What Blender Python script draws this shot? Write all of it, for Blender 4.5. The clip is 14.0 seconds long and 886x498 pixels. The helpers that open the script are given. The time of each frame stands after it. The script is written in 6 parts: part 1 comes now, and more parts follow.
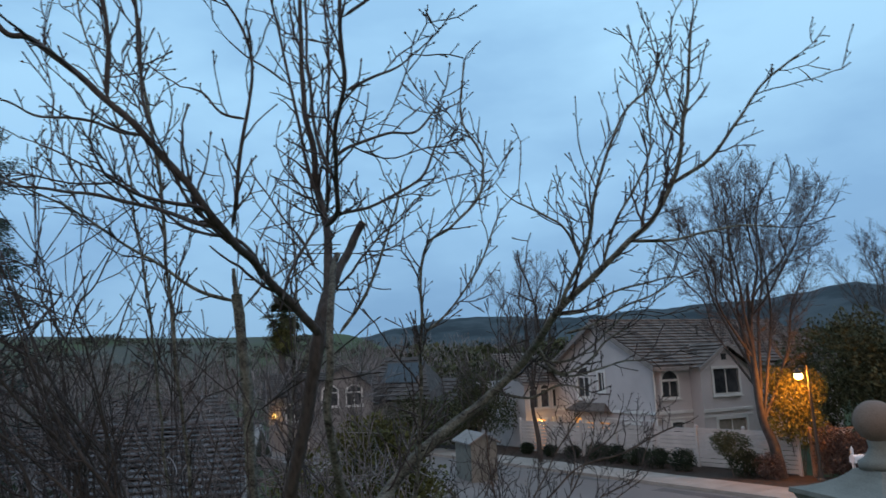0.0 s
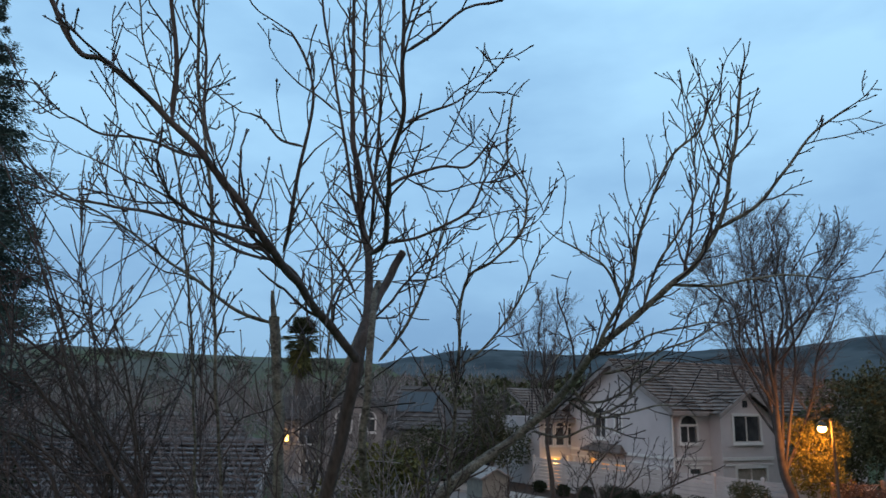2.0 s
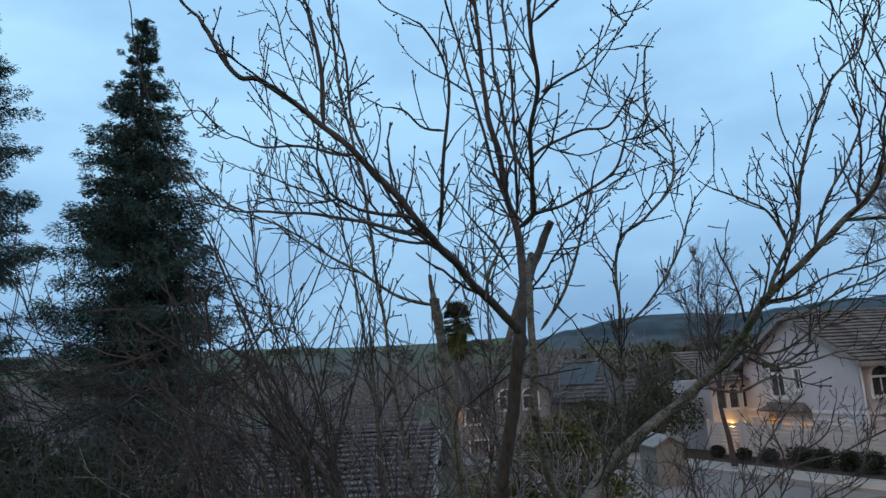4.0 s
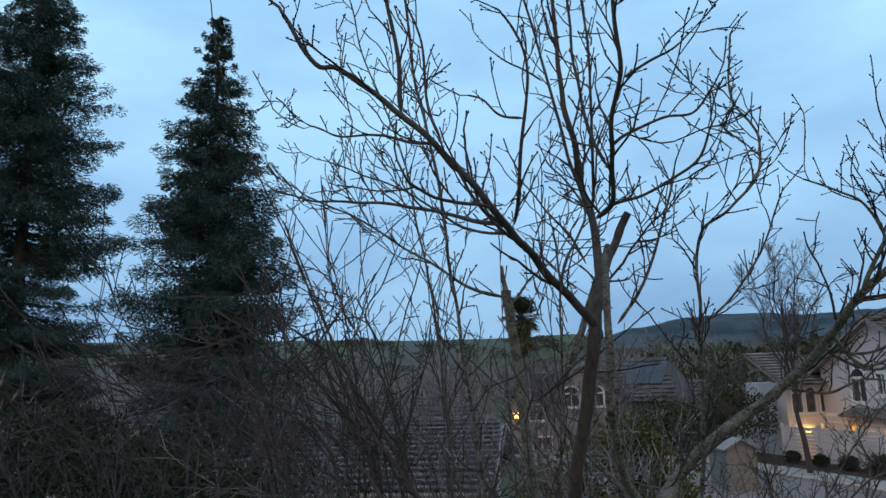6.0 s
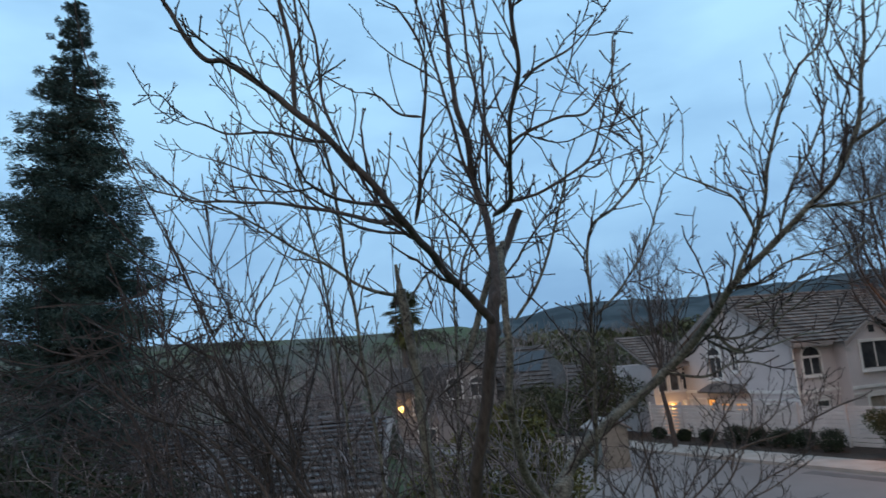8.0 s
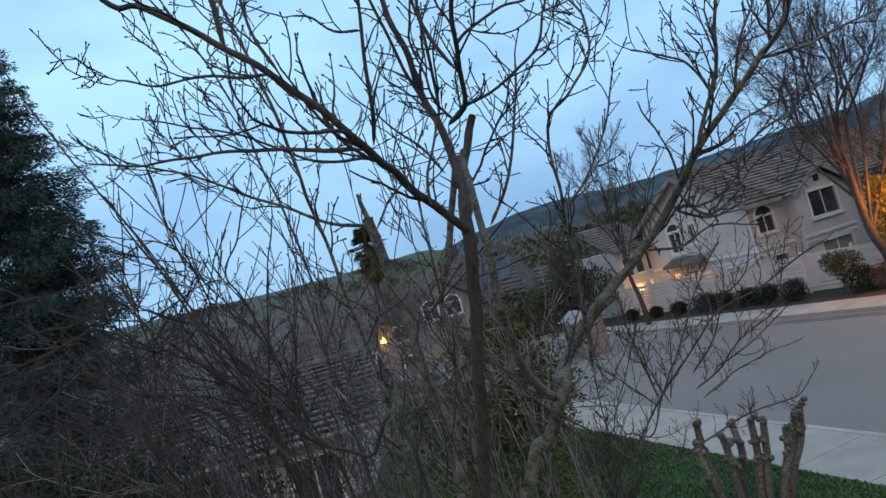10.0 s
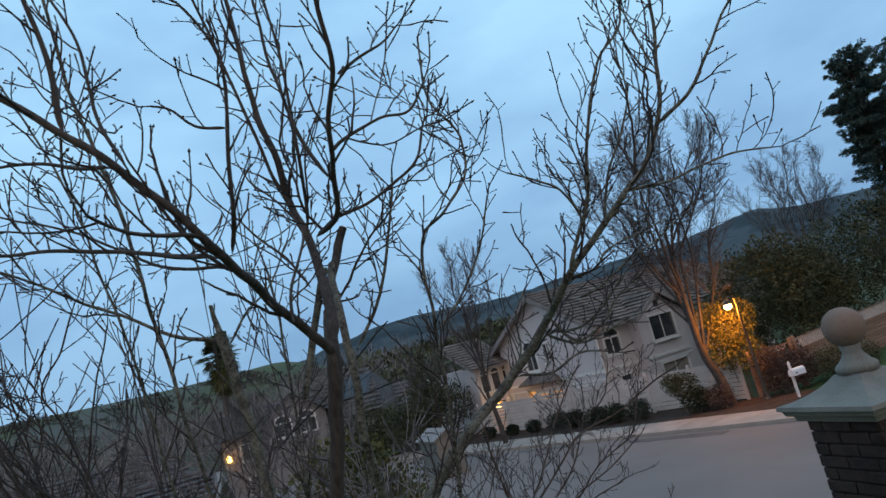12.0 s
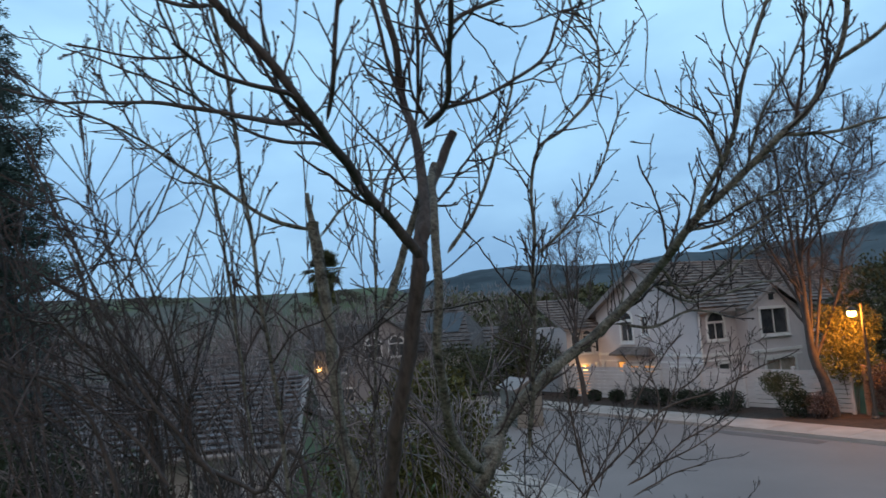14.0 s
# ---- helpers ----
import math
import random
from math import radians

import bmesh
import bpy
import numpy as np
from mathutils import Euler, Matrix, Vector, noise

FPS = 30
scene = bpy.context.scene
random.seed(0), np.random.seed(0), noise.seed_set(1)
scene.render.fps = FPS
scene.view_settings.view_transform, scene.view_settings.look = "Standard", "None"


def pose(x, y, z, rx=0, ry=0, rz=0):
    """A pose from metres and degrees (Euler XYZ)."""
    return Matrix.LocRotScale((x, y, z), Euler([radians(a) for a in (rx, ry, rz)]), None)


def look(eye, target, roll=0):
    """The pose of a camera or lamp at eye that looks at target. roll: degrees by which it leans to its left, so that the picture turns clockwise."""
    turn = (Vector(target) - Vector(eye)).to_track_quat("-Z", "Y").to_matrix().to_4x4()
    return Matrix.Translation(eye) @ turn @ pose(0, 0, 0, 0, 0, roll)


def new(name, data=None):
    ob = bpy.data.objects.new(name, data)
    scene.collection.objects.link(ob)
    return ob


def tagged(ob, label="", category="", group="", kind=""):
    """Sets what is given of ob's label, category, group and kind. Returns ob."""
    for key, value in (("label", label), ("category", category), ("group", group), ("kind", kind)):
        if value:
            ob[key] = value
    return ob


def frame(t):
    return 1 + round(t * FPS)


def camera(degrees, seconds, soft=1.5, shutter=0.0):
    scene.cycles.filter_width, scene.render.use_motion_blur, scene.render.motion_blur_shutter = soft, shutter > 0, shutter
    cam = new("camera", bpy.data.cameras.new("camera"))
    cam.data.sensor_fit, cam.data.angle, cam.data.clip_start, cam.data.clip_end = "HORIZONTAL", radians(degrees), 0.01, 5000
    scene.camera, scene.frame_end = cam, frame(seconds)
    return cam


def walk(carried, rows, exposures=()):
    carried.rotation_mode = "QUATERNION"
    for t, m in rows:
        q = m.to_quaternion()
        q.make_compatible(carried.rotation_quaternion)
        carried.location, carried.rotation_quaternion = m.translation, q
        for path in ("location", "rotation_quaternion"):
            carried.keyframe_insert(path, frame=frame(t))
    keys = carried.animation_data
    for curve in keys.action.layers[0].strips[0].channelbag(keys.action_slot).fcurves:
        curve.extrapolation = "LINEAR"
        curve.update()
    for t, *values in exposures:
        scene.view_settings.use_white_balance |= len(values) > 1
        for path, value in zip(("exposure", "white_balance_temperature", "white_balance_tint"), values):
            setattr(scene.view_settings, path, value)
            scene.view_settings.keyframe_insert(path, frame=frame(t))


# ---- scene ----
cam = camera(64.1, 14.0, soft=1.5, shutter=0.22)
PATH = [
    (0, (0.047, 0.072, 4.96), (0.053, 2.043, 5.3), -2.2),
    (0.5, (-0.01, 0.071, 4.97), (-0.113, 2.028, 5.372), 1.3),
    (1, (-0.016, 0.073, 4.968), (-0.054, 2.025, 5.403), 3.4),
    (1.5, (-0.01, 0.075, 4.967), (0.003, 2.026, 5.405), 3.2),
    (2, (-0.011, 0.06, 4.967), (-0.064, 2.014, 5.39), 1.1),
    (2.5, (-0.025, 0.048, 4.971), (-0.254, 1.994, 5.37), -1.9),
    (3, (-0.027, 0.035, 4.973), (-0.408, 1.962, 5.351), -4.0),
    (3.2, (-0.026, 0.018, 4.964), (-0.437, 1.939, 5.338), -4.0),
    (5.3, (-0.028, 0.032, 4.94), (-0.554, 1.926, 5.311), -2.1),
    (5.5, (-0.037, 0.027, 4.942), (-0.609, 1.907, 5.313), -2.2),
    (6, (-0.056, 0.033, 4.938), (-0.686, 1.896, 5.303), -1.9),
    (6.5, (-0.069, 0.033, 4.934), (-0.703, 1.895, 5.295), -0.9),
    (7, (-0.086, 0.057, 4.942), (-0.657, 1.933, 5.336), -0.8),
    (7.5, (-0.09, 0.099, 4.948), (-0.614, 1.988, 5.346), -2.1),
    (8, (-0.104, 0.044, 4.957), (-0.411, 1.992, 5.289), -4.8),
    (8.2, (-0.108, 0.017, 4.955), (-0.334, 1.981, 5.254), -5.9),
    (10.3, (-0.148, 0.113, 4.946), (-0.357, 2.1, 5.041), -16.9),
    (10.5, (-0.129, 0.142, 4.946), (-0.251, 2.133, 5.091), -16.3),
    (11, (-0.052, 0.216, 4.953), (0.052, 2.196, 5.212), -15.0),
    (11.5, (-0.079, 0.221, 4.965), (0.154, 2.183, 5.273), -15.1),
    (12, (-0.164, 0.206, 4.978), (0.062, 2.169, 5.285), -14.7),
    (12.5, (-0.213, 0.183, 4.959), (-0.137, 2.157, 5.273), -11.7),
    (13, (-0.237, 0.189, 4.94), (-0.419, 2.158, 5.239), -5.1),
    (13.5, (-0.212, 0.237, 4.943), (-0.43, 2.212, 5.176), -0.9),
    (14, (-0.154, 0.368, 4.914), (-0.253, 2.354, 5.123), -3.9),
]
walk(cam, [(t, look(eye, target, roll)) for t, eye, target, roll in PATH],
     exposures=[(0, 0.0), (3.2, 0.08), (5.3, 0.15), (8.2, 0.15), (10.3, 0.36), (10.7, 0.30), (11.2, 0.05), (12.5, 0.06), (13.2, 0.18), (14, 0.22)])

# ---- world and light: overcast dusk sky, one street lamp, lit windows ----
world = bpy.data.worlds.new("dusk_sky")
scene.world = world
world.use_nodes = True
wn, wl = world.node_tree.nodes, world.node_tree.links
wn.clear()
w_out = wn.new("ShaderNodeOutputWorld")
w_bg = wn.new("ShaderNodeBackground")
w_co = wn.new("ShaderNodeTexCoord")
w_sep = wn.new("ShaderNodeSeparateXYZ")
w_ramp = wn.new("ShaderNodeValToRGB")
w_ramp.color_ramp.elements[0].position, w_ramp.color_ramp.elements[0].color = 0.0, (0.215, 0.375, 0.57, 1)
w_ramp.color_ramp.elements[1].position, w_ramp.color_ramp.elements[1].color = 0.55, (0.375, 0.65, 0.90, 1)
w_mid = w_ramp.color_ramp.elements.new(0.22)
w_mid.color = (0.28, 0.495, 0.735, 1)
w_map = wn.new("ShaderNodeMapping")
w_map.inputs["Scale"].default_value = (1.6, 1.6, 4.2)
w_noise = wn.new("ShaderNodeTexNoise")
w_noise.inputs["Scale"].default_value, w_noise.inputs["Detail"].default_value = 1.7, 5.0
w_noise.inputs["Roughness"].default_value = 0.5
w_cr = wn.new("ShaderNodeValToRGB")
w_cr.color_ramp.elements[0].position, w_cr.color_ramp.elements[0].color = 0.36, (0.77, 0.80, 0.85, 1)
w_cr.color_ramp.elements[1].position, w_cr.color_ramp.elements[1].color = 0.60, (1.05, 1.04, 1.02, 1)
w_mul = wn.new("ShaderNodeMix")
w_mul.data_type, w_mul.blend_type = "RGBA", "MULTIPLY"
w_mul.inputs[0].default_value = 1.0
wl.new(w_co.outputs["Generated"], w_sep.inputs[0])
wl.new(w_sep.outputs["Z"], w_ramp.inputs[0])
wl.new(w_co.outputs["Generated"], w_map.inputs[0])
wl.new(w_map.outputs[0], w_noise.inputs["Vector"])
wl.new(w_noise.outputs["Fac"], w_cr.inputs[0])
wl.new(w_ramp.outputs[0], w_mul.inputs[6])
wl.new(w_cr.outputs[0], w_mul.inputs[7])
# the afterglow stands in the west, behind the viewer: paler and warmer cloud
w_west = wn.new("ShaderNodeMapRange")
w_west.interpolation_type = "SMOOTHSTEP"
w_west.inputs["From Min"].default_value, w_west.inputs["From Max"].default_value = 0.05, -0.75
w_glow = wn.new("ShaderNodeMix")
w_glow.data_type = "RGBA"
w_glow.inputs[7].default_value = (0.62, 0.56, 0.57, 1)
wl.new(w_sep.outputs["Y"], w_west.inputs["Value"])
wl.new(w_west.outputs[0], w_glow.inputs[0])
wl.new(w_mul.outputs[2], w_glow.inputs[6])
wl.new(w_glow.outputs[2], w_bg.inputs["Color"])
wl.new(w_bg.outputs[0], w_out.inputs[0])
w_bg.inputs["Strength"].default_value = 1.2


def lamp_light(name, place, watts, colour, radius):
    data = bpy.data.lights.new(name, "POINT")
    data.energy, data.color, data.shadow_soft_size = watts, colour, radius
    ob = new(name, data)
    ob.location = place
    return ob


LAMP = Vector((14.35, 29.3, 4.28))
lamp_light("street_light_source", LAMP + Vector((0, 0, -0.42)), 400, (1.0, 0.33, 0.04), 0.12)
lamp_light("porch_light_source", (5.85, 44.0, 1.6), 14, (1.0, 0.6, 0.22), 0.08)
lamp_light("yard_light_source", (-11.8, 49.3, 2.4), 3, (1.0, 0.6, 0.25), 0.06)


# ---- materials ----
def material(name, dark, light, rough=0.8, scale=6.0, fine=60.0, bump=0.3, metal=0.0, spec=0.3, random_tint=0.0, island=False, stretch=(1, 1, 1), emit=None):
    m = bpy.data.materials.new(name)
    m.use_nodes = True
    n, l = m.node_tree.nodes, m.node_tree.links
    b = n["Principled BSDF"]
    b.inputs["Roughness"].default_value = rough
    b.inputs["Metallic"].default_value = metal
    b.inputs["Specular IOR Level"].default_value = spec
    co = n.new("ShaderNodeTexCoord")
    mp = n.new("ShaderNodeMapping")
    mp.inputs["Scale"].default_value = stretch
    l.new(co.outputs["Object"], mp.inputs[0])
    big, small = n.new("ShaderNodeTexNoise"), n.new("ShaderNodeTexNoise")
    big.inputs["Scale"].default_value, big.inputs["Detail"].default_value = scale, 4
    small.inputs["Scale"].default_value, small.inputs["Detail"].default_value = fine, 3
    l.new(mp.outputs[0], big.inputs["Vector"])
    l.new(mp.outputs[0], small.inputs["Vector"])
    add = n.new("ShaderNodeMath")
    add.operation = "MULTIPLY_ADD"
    add.inputs[1].default_value = 0.45
    l.new(small.outputs["Fac"], add.inputs[0])
    half = n.new("ShaderNodeMath")
    half.operation = "MULTIPLY"
    half.inputs[1].default_value = 0.6
    l.new(big.outputs["Fac"], half.inputs[0])
    l.new(half.outputs[0], add.inputs[2])
    ramp = n.new("ShaderNodeValToRGB")
    ramp.color_ramp.elements[0].position, ramp.color_ramp.elements[0].color = 0.36, (*dark, 1)
    ramp.color_ramp.elements[1].position, ramp.color_ramp.elements[1].color = 0.68, (*light, 1)
    l.new(add.outputs[0], ramp.inputs[0])
    colour = ramp.outputs[0]
    if random_tint:
        if island:
            info = n.new("ShaderNodeNewGeometry").outputs["Random Per Island"]
        else:
            info = n.new("ShaderNodeObjectInfo").outputs["Random"]
        mr = n.new("ShaderNodeMapRange")
        mr.inputs["To Min"].default_value, mr.inputs["To Max"].default_value = 1 - random_tint, 1 + random_tint
        l.new(info, mr.inputs["Value"])
        hsv = n.new("ShaderNodeHueSaturation")
        l.new(mr.outputs[0], hsv.inputs["Value"])
        l.new(colour, hsv.inputs["Color"])
        colour = hsv.outputs[0]
    l.new(colour, b.inputs["Base Color"])
    if bump:
        bp = n.new("ShaderNodeBump")
        bp.inputs["Strength"].default_value = bump
        bp.inputs["Distance"].default_value = 0.02
        l.new(add.outputs[0], bp.inputs["Height"])
        l.new(bp.outputs[0], b.inputs["Normal"])
    if emit:
        b.inputs["Emission Color"].default_value = (*emit[0], 1)
        b.inputs["Emission Strength"].default_value = emit[1]
    return m


BARK = material("bark_brown", (0.030, 0.025, 0.024), (0.105, 0.085, 0.078), 0.9, 9, 90, 0.7, stretch=(1, 1, 0.35))
BARK_LICHEN = material("bark_lichen", (0.028, 0.023, 0.022), (0.23, 0.22, 0.185), 0.92, 26, 130, 1.0)
TWIG = material("twig_bark", (0.028, 0.022, 0.022), (0.090, 0.070, 0.066), 0.85, 20, 120, 0.3, random_tint=0.25, island=True)
TWIG_GREY = material("twig_grey", (0.017, 0.015, 0.017), (0.080, 0.069, 0.073), 0.9, 12, 80, 0.3, random_tint=0.35, island=True)
TWIG_PALE = material("twig_pale", (0.060, 0.053, 0.056), (0.235, 0.205, 0.207), 0.9, 12, 80, 0.3, random_tint=0.4, island=True)
BARK_RED = material("bark_reddish", (0.045, 0.034, 0.030), (0.15, 0.105, 0.085), 0.85, 4, 40, 0.5)
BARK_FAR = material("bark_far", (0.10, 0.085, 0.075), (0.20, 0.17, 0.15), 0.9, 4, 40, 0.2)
# Bare treetops with the pale grey of valley haze in their base colour
HAZED_TOPS = material("hazed_treetops", (0.13, 0.12, 0.122), (0.27, 0.25, 0.25), 0.9, 0.3, 4, 0.0, spec=0.1, random_tint=0.35, island=True)
SCRUB = material("hill_scrub", (0.055, 0.057, 0.047), (0.110, 0.112, 0.093), 0.9, 0.5, 6, 0.0, spec=0.1, random_tint=0.3, island=True)
CUT_WOOD = material("cut_wood", (0.22, 0.17, 0.12), (0.42, 0.34, 0.25), 0.9, 20, 120, 0.4)
NEEDLE = material("redwood_foliage", (0.030, 0.053, 0.052), (0.076, 0.115, 0.100), 0.8, 1.2, 9, 0.0, spec=0.15, random_tint=0.45, island=True)
LEAF_DARK = material("evergreen_leaf", (0.034, 0.042, 0.024), (0.100, 0.108, 0.058), 0.75, 0.6, 9, 0.0, spec=0.2, random_tint=0.45, island=True)
LEAF_OLIVE = material("olive_leaf", (0.04, 0.046, 0.017), (0.12, 0.115, 0.04), 0.75, 1.5, 12, 0.0, spec=0.2, random_tint=0.45, island=True)
# Lighter, yellower leaf: part of the lamp's glow is put into the colour
LEAF_LAMPLIT = material("lamplit_leaf", (0.075, 0.075, 0.022), (0.21, 0.185, 0.055), 0.7, 1.5, 12, 0.0, spec=0.2, random_tint=0.45, island=True)
# Hedge green darkened to carry the deep shade under the evergreens
LEAF_HEDGE_SHADED = material("shaded_hedge_leaf", (0.011, 0.017, 0.010), (0.034, 0.046, 0.024), 0.75, 2, 14, 0.0, spec=0.2, random_tint=0.4, island=True)
LEAF_BROWN = material("dry_shrub_leaf", (0.07, 0.048, 0.043), (0.145, 0.10, 0.088), 0.85, 2, 14, 0.0, spec=0.2, random_tint=0.4, island=True)
GRASS = material("lawn_grass", (0.032, 0.062, 0.020), (0.062, 0.108, 0.036), 0.85, 3, 30, 0.2, random_tint=0.3, island=True)
ASPHALT = material("asphalt", (0.165, 0.135, 0.125), (0.22, 0.185, 0.172), 0.75, 0.25, 40, 0.15)
ASPHALT_DARK = material("asphalt_darker", (0.085, 0.072, 0.068), (0.125, 0.108, 0.102), 0.7, 0.6, 40, 0.15)
CONCRETE = material("sidewalk_concrete", (0.27, 0.23, 0.20), (0.40, 0.345, 0.31), 0.85, 1.2, 40, 0.15, random_tint=0.08)
SOIL = material("bark_mulch_soil", (0.025, 0.016, 0.012), (0.07, 0.046, 0.034), 0.95, 3, 30, 0.6)
STUCCO = material("white_stucco", (0.52, 0.485, 0.49), (0.63, 0.59, 0.595), 0.9, 0.8, 70, 0.2)
STUCCO_DIM = material("darker_stucco", (0.23, 0.215, 0.21), (0.31, 0.29, 0.285), 0.9, 0.8, 70, 0.2)
STUCCO_GREY = material("grey_stucco", (0.36, 0.34, 0.33), (0.47, 0.45, 0.44), 0.9, 0.8, 70, 0.2)
TRIM = material("white_trim_paint", (0.66, 0.65, 0.64), (0.78, 0.77, 0.75), 0.6, 2, 60, 0.05)
FENCE = material("white_fence_paint", (0.46, 0.42, 0.40), (0.62, 0.57, 0.55), 0.65, 1.5, 50, 0.08, random_tint=0.05)
FENCE_WOOD = material("brown_fence_wood", (0.17, 0.11, 0.085), (0.30, 0.21, 0.16), 0.8, 2, 40, 0.2, stretch=(0.3, 0.3, 3), random_tint=0.15)
TILE = material("roof_tile", (0.075, 0.057, 0.05), (0.21, 0.168, 0.15), 0.85, 2.2, 30, 0.3, random_tint=0.3, island=True)
TILE_FAR = material("roof_tile_valley", (0.050, 0.044, 0.043), (0.125, 0.112, 0.108), 0.9, 2.2, 30, 0.3, spec=0.15, random_tint=0.3, island=True)
TILE_GREY = material("roof_tile_grey", (0.058, 0.055, 0.059), (0.162, 0.153, 0.160), 0.85, 2.2, 30, 0.3, random_tint=0.3, island=True)
EAVE = material("eave_wood", (0.20, 0.18, 0.17), (0.32, 0.29, 0.28), 0.8, 3, 40, 0.1)
GLASS = material("window_glass", (0.03, 0.034, 0.04), (0.085, 0.088, 0.095), 0.06, 0.7, 3, 0.0, spec=0.7)
BLIND = material("window_blind", (0.22, 0.20, 0.17), (0.36, 0.33, 0.29), 0.7, 3, 20, 0.0)
LIT = material("lit_window", (0.6, 0.4, 0.2), (0.8, 0.6, 0.35), 0.6, 2, 5, 0.0, emit=((1.0, 0.36, 0.05), 0.75))
BULB = material("street_bulb", (0.9, 0.7, 0.4), (1, 0.8, 0.5), 0.5, 2, 5, 0.0, emit=((1.0, 0.55, 0.14), 16.0))
PORCH_BULB = material("porch_bulb", (0.9, 0.7, 0.4), (1, 0.8, 0.5), 0.5, 2, 5, 0.0, emit=((1.0, 0.5, 0.12), 12.0))
METAL_DARK = material("dark_metal", (0.05, 0.045, 0.04), (0.10, 0.09, 0.08), 0.5, 8, 60, 0.05, metal=0.4)
CAP = material("cast_concrete_cap", (0.15, 0.15, 0.135), (0.235, 0.23, 0.205), 0.85, 5, 90, 0.25)
BALL = material("cast_stone_ball", (0.17, 0.118, 0.092), (0.25, 0.178, 0.145), 0.9, 7, 120, 0.25)
BRICK = material("dark_brick", (0.022, 0.016, 0.015), (0.06, 0.042, 0.038), 0.9, 6, 60, 0.5, random_tint=0.3)
MORTAR = material("mortar", (0.03, 0.027, 0.025), (0.06, 0.055, 0.05), 0.95, 8, 80, 0.3)
PLASTIC = material("white_mailbox_paint", (0.66, 0.68, 0.72), (0.78, 0.80, 0.84), 0.45, 3, 40, 0.03)
SOLAR = material("solar_panel", (0.02, 0.022, 0.03), (0.04, 0.044, 0.055), 0.4, 1, 6, 0.0, spec=0.35)


def hill_material():
    """Winter grass with darker scrub on the near hills, blue-green forest with distance haze in its colour on the far
    ones.
    """
    m = material("hill_ground", (0.050, 0.063, 0.038), (0.088, 0.112, 0.056), 0.95, 0.012, 0.10, 0.0, spec=0.1)
    n, l = m.node_tree.nodes, m.node_tree.links
    geo = n.new("ShaderNodeNewGeometry")
    b = n["Principled BSDF"]
    colour = b.inputs["Base Color"].links[0].from_socket

    def patches(scale, detail, edge0, edge1):
        tex = n.new("ShaderNodeTexNoise")
        tex.inputs["Scale"].default_value, tex.inputs["Detail"].default_value = scale, detail
        l.new(geo.outputs["Position"], tex.inputs["Vector"])
        mr = n.new("ShaderNodeMapRange")
        mr.interpolation_type = "SMOOTHSTEP"
        mr.inputs["From Min"].default_value, mr.inputs["From Max"].default_value = edge0, edge1
        l.new(tex.outputs["Fac"], mr.inputs["Value"])
        return mr.outputs[0]

    def blend(fac, first, second):
        mix = n.new("ShaderNodeMix")
        mix.data_type = "RGBA"
        l.new(fac, mix.inputs[0])
        for socket, value in ((mix.inputs[6], first), (mix.inputs[7], second)):
            if isinstance(value, tuple):
                socket.default_value = (*value, 1)
            else:
                l.new(value, socket)
        return mix.outputs[2]

    # brown-grey scrub west of the open green slope
    sep = n.new("ShaderNodeSeparateXYZ")
    l.new(geo.outputs["Position"], sep.inputs[0])
    west = n.new("ShaderNodeMapRange")
    west.interpolation_type = "SMOOTHSTEP"
    west.inputs["From Min"].default_value, west.inputs["From Max"].default_value = -45, -85
    l.new(sep.outputs["X"], west.inputs["Value"])
    scrub = n.new("ShaderNodeMath")
    scrub.operation = "MULTIPLY"
    l.new(patches(0.03, 7, 0.36, 0.56), scrub.inputs[0])
    l.new(west.outputs[0], scrub.inputs[1])
    colour = blend(scrub.outputs[0], colour, (0.092, 0.096, 0.084))
    # distance haze is put into the forest colour, blended in from 430 m
    hazed_forest = blend(patches(0.018, 8, 0.40, 0.62), (0.030, 0.043, 0.052), (0.066, 0.086, 0.098))
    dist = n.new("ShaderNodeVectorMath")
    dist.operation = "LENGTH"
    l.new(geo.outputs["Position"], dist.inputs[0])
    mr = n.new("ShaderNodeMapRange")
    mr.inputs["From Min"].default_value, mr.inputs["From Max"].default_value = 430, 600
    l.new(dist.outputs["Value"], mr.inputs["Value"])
    l.new(blend(mr.outputs[0], colour, hazed_forest), b.inputs["Base Color"])
    return m


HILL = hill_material()


